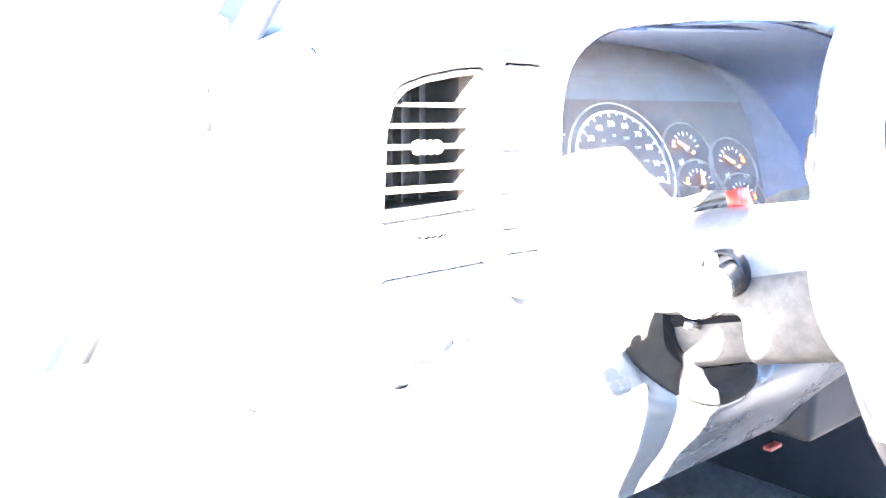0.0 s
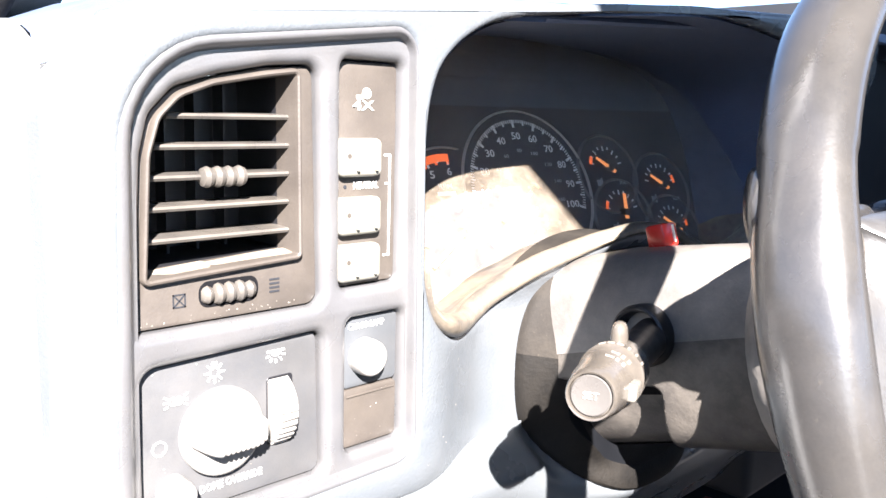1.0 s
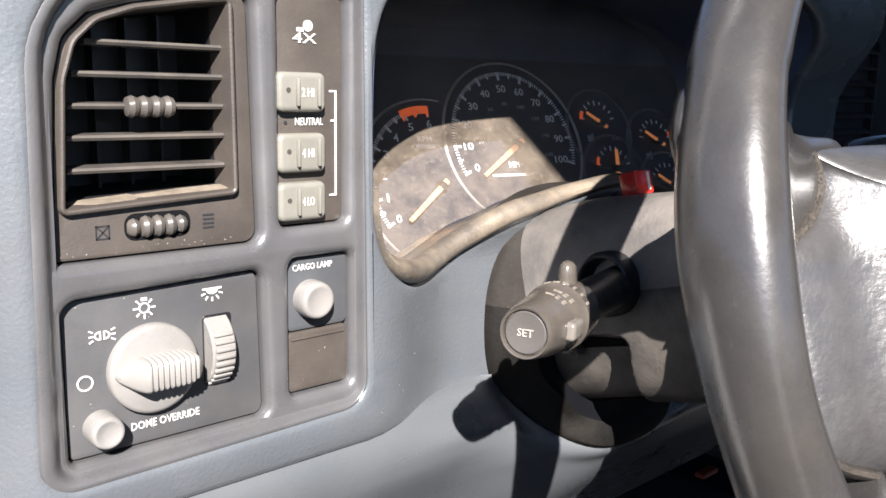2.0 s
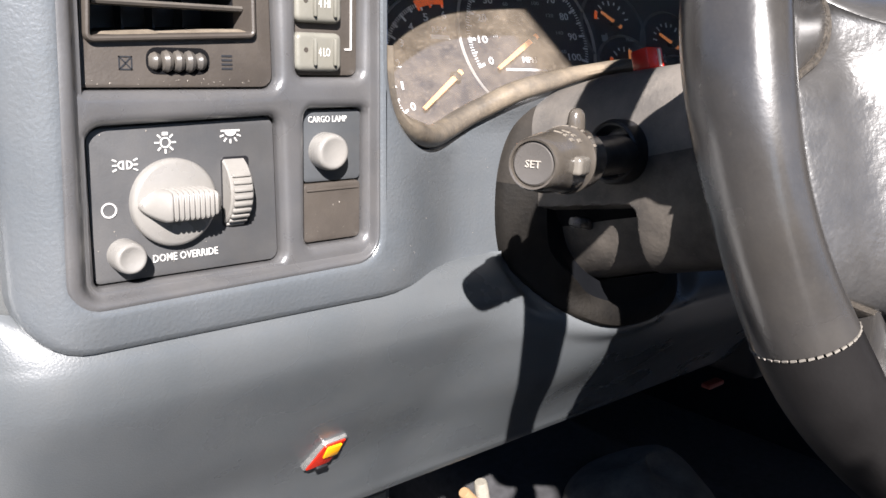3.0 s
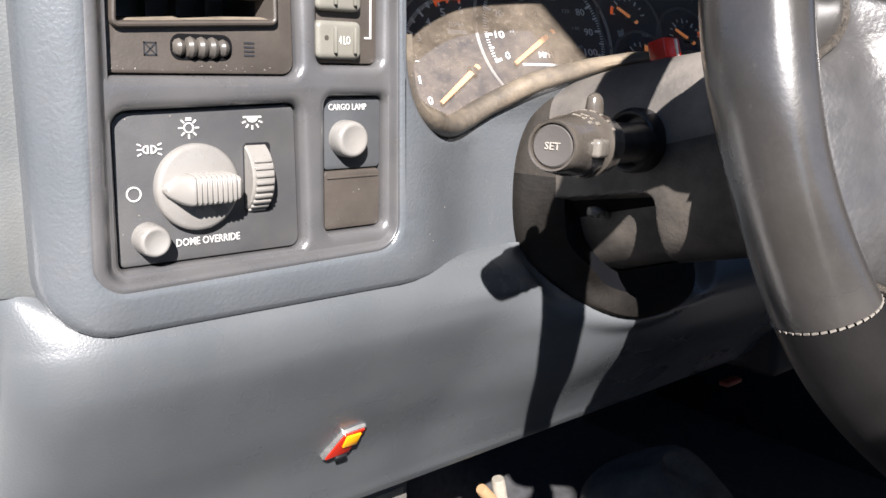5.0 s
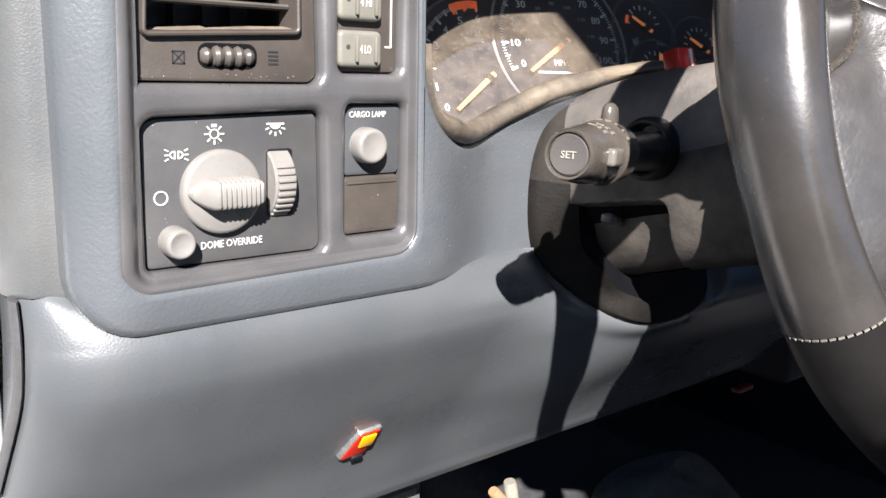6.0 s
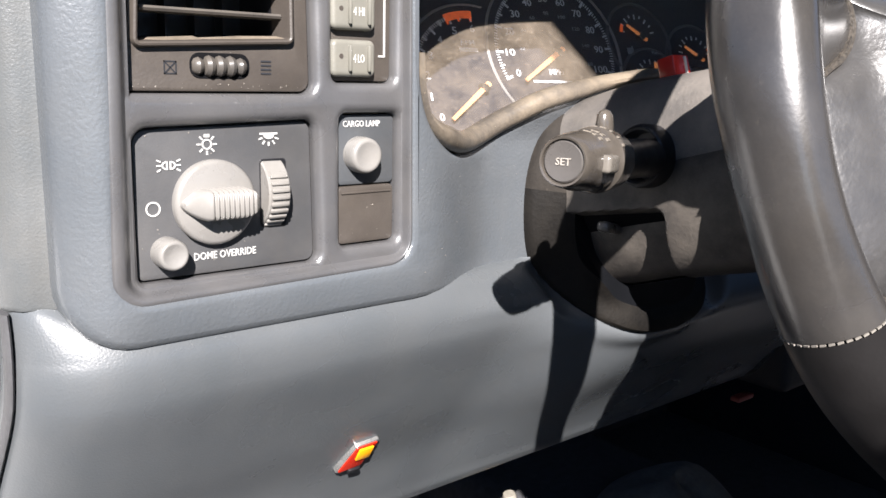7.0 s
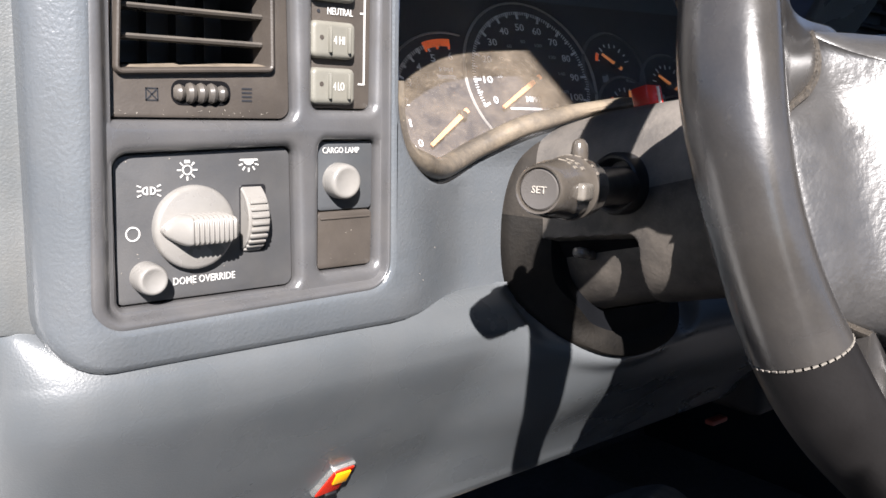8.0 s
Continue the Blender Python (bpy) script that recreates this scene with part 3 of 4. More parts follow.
def dial_ring(x, z, r, w, a0, a1, n=40, depth=.0008):
    pts = [(r * math.cos(radians(a0 + (a1 - a0) * i / n)), r * math.sin(radians(a0 + (a1 - a0) * i / n))) for i in range(n + 1)]
    pts += [((r - w) * math.cos(radians(a1 + (a0 - a1) * i / n)), (r - w) * math.sin(radians(a1 + (a0 - a1) * i / n))) for i in range(n + 1)]
    bm = bmesh.new()
    lo, hi = [bm.verts.new((u, v, 0)) for u, v in pts], [bm.verts.new((u, v, depth)) for u, v in pts]
    k = len(pts)
    for i in range(n):
        a, b, c, d = i, i + 1, k - 2 - i, k - 1 - i
        bm.faces.new((hi[a], hi[b], hi[c], hi[d]))
    for i in range(k):
        bm.faces.new((lo[i], lo[(i + 1) % k], hi[(i + 1) % k], hi[i]))
    return xform(bm, on_dial(x, z, .0004))


def tick(x, z, r, length, width, ang):
    a = radians(ang)
    return xform(box(0, 0, 0, length, width, .0006), on_dial(x + (r - length / 2) * math.cos(a), z + (r - length / 2) * math.sin(a), .0006, ang))


def rim_arc(x, z, a0, a1, n=72):
    """A slim raised rim round part of a dial."""
    rings = []
    for i in range(n + 1):
        a = radians(a0 + (a1 - a0) * i / n)
        rings.append([on_dial(x, z) @ Vector((r * math.cos(a), r * math.sin(a), h)) for r, h in ((.0652, 0), (.0656, .0016), (.0661, .0024), (.0666, .0016), (.0670, 0))])
    return loft(rings)


def needle(parent, x, z, length, ang, w=.0044):
    a = radians(ang)
    bm = bmesh.new()
    pts = [(-.006, -w / 2), (length, -w * .3), (length, w * .3), (-.006, w / 2)]
    lo, hi = [bm.verts.new((u, v, 0)) for u, v in pts], [bm.verts.new((u, v * .6, .0018)) for u, v in pts]
    bm.faces.new(lo[::-1]), bm.faces.new(hi)
    for i in range(4):
        bm.faces.new((lo[i], lo[(i + 1) % 4], hi[(i + 1) % 4], hi[i]))
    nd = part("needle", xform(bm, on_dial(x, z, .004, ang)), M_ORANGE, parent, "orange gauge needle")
    part("hub", lathe([(.0035, 0), (.0035, .004), (.003, .0055), (.0001, .006)], on_dial(x, z, .0005), 20), M_BLACK, nd)


def cluster():
    ob = CLUSTER
    # back plate
    for name, z0, z1, mat in (("dial_plate", -.05, .157, M_DIAL), ("plate_surround", .157, .225, M_SURROUND)):
        bm = plate([[(.15, z0), (.62, z0), (.62, z1), (.15, z1)]], .0, .004, 0)
        for v in bm.verts:
            v.co.y += cluster_y(v.co.x, v.co.z)
        part(name, bm, mat, ob)
    sx, sz = .3985, .0875
    marks = [tick(sx, sz, .0588, .0066 if k % 2 == 0 else .0046, .0019 if k % 2 == 0 else .0014, 203.5 - 2.205 * 5 * k) for k in range(21)]
    marks += [tick(sx, sz, .0588, .0028, .0007, 203.5 - 2.205 * k) for k in range(101) if k % 5]
    speedo = part("speedometer", rim_arc(sx, sz, -70, 232), M_RING, ob)
    part("tick_marks", join(*marks), M_DIALMARK, speedo)
    for k in range(11):
        a = radians(203.5 - 22.05 * k)
        part("numeral", fitted(str(10 * k), .0044 * len(str(10 * k)), .0060, on_dial(sx + .0452 * math.cos(a), sz + .0452 * math.sin(a), .0006)), M_DIALMARK, speedo)
    for k in range(1, 9):
        a = radians(203.5 - 13.7 * 2 * k)
        part("small_numeral", fitted(str(20 * k), .0024 * len(str(20 * k)), .003, on_dial(sx + .0330 * math.cos(a), sz + .0330 * math.sin(a), .0006)), M_DIALDIM, speedo)
    part("unit_writing", fitted("MPH", .0135, .0048, on_dial(.3945, .0710, .0006)), M_DIALMARK, speedo)
    part("note_line", xform(box(0, 0, 0, .040, .0018, .0004), on_dial(.390, .0628, .0006)), M_DIALMARK, speedo)
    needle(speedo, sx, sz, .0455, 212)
    tx, tz = .320, .057
    tach = part("tachometer", rim_arc(tx, tz, 78, 330), M_RING, ob)
    part("tick_marks", join(*[tick(tx, tz, .0588, .0066 if k % 2 == 0 else .0046, .0016, 209.8 - 10.15 * k) for k in range(13)] + [tick(tx, tz, .0588, .003, .0006, 209.8 - 2.03 * k) for k in range(60) if k % 5]), M_DIALMARK, tach)
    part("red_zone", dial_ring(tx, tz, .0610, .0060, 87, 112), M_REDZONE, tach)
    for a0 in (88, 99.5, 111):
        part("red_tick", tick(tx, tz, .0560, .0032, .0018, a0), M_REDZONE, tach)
    for k in range(7):
        a = radians(209.8 - 20.3 * k)
        part("numeral", fitted(str(k), .0016 if k == 1 else .0042, .0060, on_dial(tx + .0470 * math.cos(a), tz + .0470 * math.sin(a), .0006)), M_DIALMARK, tach)
    part("unit_writing", fitted("RPM", .0125, .004, on_dial(.315, .0925, .0006)), M_DIALMARK, tach)
    part("note_line", xform(box(0, 0, 0, .0170, .0034, .0004), on_dial(.3148, .0868, .0006)), M_DIALMARK, tach)
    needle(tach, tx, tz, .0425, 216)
    for gx, gz, ang, t, warm in ((.4905, .1050, 147, "FUEL", 160), (.5529, .0886, 148, "VOLTS", 14), (.4975, .0655, 82, "TEMP", 160), (.5565, .0495, 146, "PSI", 10)):
        g = part("small_gauge", lathe([(.0330, 0), (.0335, .0006), (.0342, .0022), (.0350, .0006), (.0356, 0)], on_dial(gx, gz - .006), 56, False), M_DIALRIM, ob)
        part("tick_marks", join(*[tick(gx, gz, .0190, .0042 if k % 2 == 0 else .0026, .0011, 168 - 19.5 * k) for k in range(9)]), M_DIALMARK, g)
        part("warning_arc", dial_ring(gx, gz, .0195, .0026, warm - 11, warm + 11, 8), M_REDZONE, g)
        part("writing", fitted(t, .0092, .0030, on_dial(gx + .0165, gz - .0140, .0006)), M_DIALDIM, g)
        part("pictogram", join(xform(box(0, 0, 0, .0046, .0055, .0004), on_dial(gx - .0130, gz - .0136, .0006)), xform(box(0, 0, 0, .0016, .0075, .0004), on_dial(gx - .0095, gz - .0130, .0006))), M_DIALDIM, g)
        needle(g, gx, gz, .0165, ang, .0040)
    # tunnel walls from the bezel's opening back to the dials; the lower lip is rolled and then falls away
    steps = [(0, 0), (.03, .0022), (.08, .0035), (.13, .0025), (.20, -.003), (.35, -.011), (.5, -.014), (.7, -.020), (.88, -.030), (1.0, -.035)]
    rings = []
    for u, drop in steps:
        ring = []
        for x, z in OPENING:
            k = .985 - .03 * u
            px, pz = .38 + (x - .38) * k, .12 + (z - .12) * k
            low = 1 - step(.05, .10, z)
            pz += low * (drop + (.12 - z) * .03 * u * -1)
            y0 = bezel_bend(x, z) - .006
            ring.append((px, y0 + (cluster_y(px, pz) - y0) * u, pz))
        rings.append(ring)
    bm = plate([[(p[0], p[2]) for p in rings[5]]], 0, .0015, 0)
    sliced(bm, zs=[.02 + .01 * i for i in range(21)])
    for v in bm.verts:
        v.co.y += lens_y(v.co.x, v.co.z)
    part("lens", bm, M_LENS, ob, "dusty clear plastic lens")
    k = len(OPENING)
    start = next(i for i in range(k) if OPENING[i - 1][1] >= .080 > OPENING[i][1])
    order = [(start + i) % k for i in range(k)]
    lowrun = [i for i in order if OPENING[i][1] < .080]
    highrun = [lowrun[-1]] + [i for i in order if OPENING[i][1] >= .080] + [lowrun[0]]
    part("lower_lip", loft([[r[i] for i in lowrun] for r in rings], close=False, caps=False), M_LIP, ob, "dusty lower lip of the gauge hood")
    tube = []
    for i in lowrun:
        q = Vector(OPENING[(i + 1) % k]) - Vector(OPENING[i - 1])
        nrm = Vector((q.y, -q.x)).normalized()
        x, z = OPENING[i]
        fade = .28 + .72 * step(.046, .020, z) if x < .2 else 1 - .35 * step(.27, .36, x)
        ring = []
        for t in (2 * math.pi * j / 14 for j in range(14)):
            ring.append((x + nrm.x * (.0070 * math.cos(t) * fade - .0060 * fade), bezel_bend(x, z) - .0110 * fade - .003 * (1 - fade) + .0078 * math.sin(t), z + nrm.y * (.0070 * math.cos(t) * fade - .0060 * fade)))
        tube.append(ring)
    part("lip_roll", loft(tube), M_LIP, ob, "dusty rounded roll along the hood's lower edge")
    part("hood_lining", loft([[r[i] for i in highrun] for r in rings], close=False, caps=False), M_HOOD, ob, "dark lining of the gauge hood")


cluster()


# ---------------------------------------------------------------- lower dash panel
def collar_ring(k, n=96):
    """The collar's outline round the steering column, shrunk by k: points x, z, the surface's y there, and how far each lies on the open bowl below."""
    out = []
    for i in range(n):
        a = 2 * math.pi * i / n
        c, d = math.cos(a), math.sin(a)
        e = (abs(c) ** 2.3 + abs(d) ** 2.3) ** (-1 / 2.3)
        z1 = -.02 + (.084 if d > 0 else .096) * d * e
        bowl = step(216, 240, math.degrees(a)) * (1 - step(345, 359, math.degrees(a)))
        out.append((.368 + .103 * k * c * e, -.02 + (z1 + .02) * k, .012 - .049 * step(-.06, -.125, z1), bowl))
    return out


def in_collar(x, z):
    c, d = (x - .368) / .103, (z + .02) / (.084 if z > -.02 else .096)
    return (abs(c) ** 2.3 + abs(d) ** 2.3) ** (1 / 2.3)


def beside_collar(x, y, z):
    """The panel's surface drawn flush to the collar's edge, and away behind it."""
    k = in_collar(x, z)
    if k < .88:
        return max(y, .030)
    edge = .0135 - .049 * step(-.06, -.125, -.02 + (z + .02) / k)
    return edge + .004 * step(1.0, .96, k) + (y - edge) * step(1.0, 1.16, k)


def panel_profile():
    return spline([(.012, -.0575), (-.001, -.0600), (-.0075, -.0665), (-.0105, -.0765), (-.0095, -.089), (-.0045, -.103), (.010, -.128), (.030, -.160), (.056, -.198), (.078, -.238), (.088, -.256), (.1, -.264), (.14, -.266)], 8, False)


def lower_panel():
    ob = thing("lower_dash_panel", "grey grained plastic lower dashboard panel under the bezel", "dash panel")
    prof = panel_profile()
    rings = []
    xs = [-.0607, -.0603, -.0590, -.0560, -.0500, -.041, -.03, -.01] + [.02 + .03 * i for i in range(6)] + [.185 + .005 * i for i in range(60)] + [.49 + .03 * i for i in range(8)]
    for x in xs:
        back = .034 * (1 - math.sqrt(max(1 - (min(x, .0) / -.0609) ** 2, 0)))
        lift = .022 * (1 - step(-.055, -.015, x))
        ring = []
        for i, (y, z) in enumerate(prof):
            top = max(0, 1 - i / 19)
            ring.append((x - .010 * step(-.06, -.2, z) * step(.0, -.06, x), y + back + .012 * step(.15, .25, x) * (1 - step(.058, .085, -z)) - .032 * step(.22, .36, x) * step(.075, .118, -z) * (1 - .55 * step(.14, .26, -z)), z + lift * top + .010 * step(.22, .36, x) * step(.12, .27, -z)))
        ring = [(px, beside_collar(px, py, pz), pz) for px, py, pz in ring]
        rings.append(ring)
    part("panel_face", loft(rings, close=False, caps=False), M_LOWER, ob)
    rings = [[(p[0], p[1], p[2]) for p in r] for r in (rings[0],)] + [[(p[0] + .002, max(p[1] + .1, .15), p[2]) for p in rings[0]]]
    part("panel_end", loft(rings, close=False, caps=False), M_LOWER, ob)
    # dark strip added in place of the shaded groove at the panel's end
    groove_rows = []
    for y, z in prof[14::4]:
        px, py = -.0624 - .010 * step(-.06, -.2, z), y + .034
        groove_rows.append([(px + .0018 * math.cos(a), py + .007 * math.sin(a), z + .020 * max(0, 1 - (-.06 - z) / .03)) for a in (2 * math.pi * j / 12 for j in range(12))])
    part("end_groove_fill", loft(groove_rows), M_GROOVE, ob, "dark strip standing for the groove along the panel's end")


lower_panel()


# ---------------------------------------------------------------- steering column
AX0, AXD = Vector((.328, -.242, .054)), Vector((0, .957, -.29)).normalized()
AXX, AXU = Vector((1, 0, 0)), Vector((1, 0, 0)).cross(AXD).normalized()


def column_point(s, u, v):
    return AX0 + AXD * s + AXX * u + AXU * v


def column():
    ob = thing("steering_column", "dusty charcoal plastic steering column shroud with red hazard button", "steering column")

    def section(s, w, top, bot, n=40, e=3.0):
        ring = []
        for i in range(n):
            a = 2 * math.pi * i / n
            c, d = math.cos(a), math.sin(a)
            f = e if d > 0 else 2.45
            k = (abs(c) ** f + abs(d) ** f) ** (-1 / f)
            ring.append(column_point(s, w * c * k, (top if d > 0 else bot) * d * k))
        return ring

    keys = ((.06, .038, .045, .054), (.065, .044, .052, .062), (.10, .045, .058, .066), (.16, .046, .066, .064), (.20, .047, .071, .063), (.30, .048, .072, .066))
    grid = []
    for i in range(205):
        d = .06 + .005 * i / 4 if i < 5 else .065 + .235 * (i - 4) / 200
        lo, hi = next((p, q) for p, q in zip(keys, keys[1:]) if p[0] <= d <= q[0] + 1e-6)
        f = (d - lo[0]) / (hi[0] - lo[0])
        grid.append(section(d, *(p + (q - p) * f for p, q in zip(lo[1:], hi[1:])), n=240))
    # shallow scoop for the tilt lever in the lower shroud, open below
    def scooped(p):
        if p.x > AX0.x:
            return p
        top = -.0135 - .18 * (p.y + .076)
        q = math.hypot(max(abs(p.y + .043) - .034, 0), max(p.z - top + .008, 0)) - .008
        return p + Vector((.0150 * step(.0018, -.0036, q), 0, 0))

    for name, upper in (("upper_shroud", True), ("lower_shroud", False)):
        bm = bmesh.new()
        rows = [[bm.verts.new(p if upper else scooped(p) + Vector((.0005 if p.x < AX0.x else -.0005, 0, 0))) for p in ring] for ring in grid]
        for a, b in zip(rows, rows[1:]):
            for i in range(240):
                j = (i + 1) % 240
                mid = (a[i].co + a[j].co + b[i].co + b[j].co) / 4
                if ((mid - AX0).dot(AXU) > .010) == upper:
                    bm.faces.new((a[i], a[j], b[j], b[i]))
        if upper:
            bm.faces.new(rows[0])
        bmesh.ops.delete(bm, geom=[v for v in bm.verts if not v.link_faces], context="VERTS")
        # lower half takes the copy with shade in its colour
        part(name, bm, M_COLUMN if upper else M_SHROUD_SHADED, ob, "", 50)
    part("column_core", lathe([(.036, .07), (.038, .09), (.038, .26)], along(AX0, AXD), 32), M_VOID, ob)

    def cup(k, flare, bowl, n=96):
        return [(x, y + flare + (bowl - flare) * w, z) for x, z, y, w in collar_ring(k, n)]

    lip = [cup(1.0, .036, .036), cup(1.0, .003, .003), cup(.992, -.001, -.0015), cup(.975, -.003, -.0035), cup(.94, -.007, -.0040), cup(.89, -.013, -.0032), cup(.85, -.019, -.0020), cup(.81, -.025, .0)]
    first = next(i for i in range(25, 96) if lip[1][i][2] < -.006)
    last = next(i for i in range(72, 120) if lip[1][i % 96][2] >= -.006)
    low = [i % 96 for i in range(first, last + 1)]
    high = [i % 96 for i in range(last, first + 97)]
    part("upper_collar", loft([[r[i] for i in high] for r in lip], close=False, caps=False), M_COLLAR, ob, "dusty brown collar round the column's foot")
    part("lower_collar", loft([[r[i] for i in low] for r in lip], close=False, caps=False), M_COLLAR_SHADED, ob, "lower half of the collar, the stalk's shade in its colour")
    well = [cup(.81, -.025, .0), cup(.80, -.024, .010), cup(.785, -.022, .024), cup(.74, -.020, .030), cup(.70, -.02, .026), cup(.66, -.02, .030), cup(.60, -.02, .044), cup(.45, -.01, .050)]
    part("collar_well", loft(well), M_WELL, ob, "recess inside the collar, its shade put into near-black colour")
    hole = along((.2825, -.0725, .0198), (-1, 0, .05))
    part("stalk_boot", lathe([(.0192, -.006), (.0197, .002), (.0196, .008), (.0186, .0108), (.0172, .0116), (.0160, .0108), (.0152, .008), (.0146, .000), (.0001, -.001)], hole, 44), M_BLACK, ob, "black ring-shaped boot")
    red = part("hazard_button", box(0, 0, 0, .0175, .014, .016, .002), M_RED, ob, "red hazard button")
    red.matrix_world = Matrix.Translation((.3375, -.046, .0735)) @ Matrix.Rotation(radians(-17), 4, "X")
    part("button_mark", box(.0030, -.0073, .0005, .0022, .0010, .0115), M_WHITE, red)


column()


def tilt_lever():
    ob = thing("tilt_lever", "short dark plastic column tilt lever below the stalk", "lever")
    a, b = Vector((.304, -.036, -.034)), Vector((.280, -.041, -.0285))
    m = along(a, b - a)
    n = (b - a).length
    rings = []
    for h, w, d in ((-.01, .0045, .0035), (n * .6, .0045, .0035), (n * .88, .0048, .0036), (n * .96, .0042, .0030), (n, .0026, .0018)):
        rings.append([m @ Vector((w * math.cos(t) * (abs(math.cos(t)) ** 4 + abs(math.sin(t)) ** 4) ** -.25, d * math.sin(t) * (abs(math.cos(t)) ** 4 + abs(math.sin(t)) ** 4) ** -.25, h)) for t in (2 * math.pi * i / 20 for i in range(20))])
    part("arm", loft(rings), M_CAP, ob, angle=50)


tilt_lever()


# ---------------------------------------------------------------- turn signal stalk
def stalk():
    ob = thing("turn_signal_stalk", "worn grey multifunction stalk with round set button", "control stalk")
    a, b = Vector((.286, -.0745, .019)), Vector((.1405, -.1320, .0283))
    m = along(a, b - a)
    L = (b - a).length
    part("shaft", lathe([(.0118, -.004), (.0116, L * .10), (.0112, L * .3), (.0112, L * .5), (.0120, L * .60)], m, 28), M_BLACK, ob)
    head = part("head", lathe([(.0125, L * .58), (.0152, L * .60), (.0160, L * .66), (.0156, L * .70), (.0167, L * .71), (.0167, L * .745), (.0150, L * .76), (.0141, L * .9), (.0126, L * .965), (.0120, L * .990), (.0113, L), (.0104, L * .998), (.0100, L * .985)], m, 48), M_STALK, ob)
    part("set_button", lathe([(.0097, L * .97), (.0097, L * .990), (.0090, L * .9945), (.006, L * .992), (.0001, L * .9905)], m, 40), M_CAP, ob, "dark round push button")
    ax = (b - a).normalized()
    tz = ax
    side = Vector((0, 0, 1)).cross(tz).normalized()
    rot = Matrix((side, tz.cross(side), tz)).transposed().to_4x4()
    part("set_writing", fitted("SET", .0074, .0034, Matrix.Translation(b - ax * .0010) @ rot), M_DIALGREY, ob)
    lv = []
    for z, w, d in ((.012, .0058, .0046), (.018, .0057, .0045), (.0228, .0052, .0039), (.0248, .0038, .0026), (.0256, .0016, .0012)):
        c = a + ax * (L * .64)
        lv.append([c + ax * (w * math.cos(t)) + side * (d * math.sin(t)) + Vector((0, 0, z)) for t in (2 * math.pi * i / 16 for i in range(16))])
    part("lever", loft(lv), M_STALK, ob)
    up = tz.cross(side) if tz.cross(side).z > 0 else side.cross(tz)
    back = up.cross(tz)
    if back.y > 0:
        back = -back

    def around(frac, ang, rad):
        """A place and outward way on the head, ang degrees from the top towards the driver."""
        o = up * math.cos(radians(ang)) + back * math.sin(radians(ang))
        return a + ax * (L * frac) + o * rad, o

    for frac, rad, angs in ((.727, .0168, (-20, -4, 12, 28, 44, 60)), (.80, .0149, (14, 30, 44)), (.85, .0145, (10, 26, 40))):
        for g in angs:
            c, o = around(frac, g, rad)
            part("print_bar", xform(box(0, 0, 0, .0014 if frac < .75 else .0042, .0032 if frac < .75 else .0018, .0005), along(c, o, back.cross(o) if abs(o.dot(up)) < .9 else back) @ Matrix.Rotation(radians(90 if frac > .75 else 0), 4, "Z")), M_BARS, head)
    c, o = around(.850, 92, .0136)
    part("slide_switch", xform(box(0, 0, 0, .0088, .0150, .0080, .0022, 4), along(c, o, ax)), M_SWITCH, ob, "pale square slide switch")

stalk()


# ---------------------------------------------------------------- steering wheel
WC, WT, WB, WR, WTUBE = Vector((.3197, -.2422, .0543)), .2926, -.048, .1816, .01715
WU = Vector((math.cos(WB), math.sin(WB), 0))
WV = Vector((-math.sin(WB) * math.sin(WT), math.cos(WB) * math.sin(WT), math.cos(WT)))
WN = WU.cross(WV).normalized()  # towards the driver


def wheel_point(u, v, out=0.0):
    return WC + WU * u + WV * v + WN * out


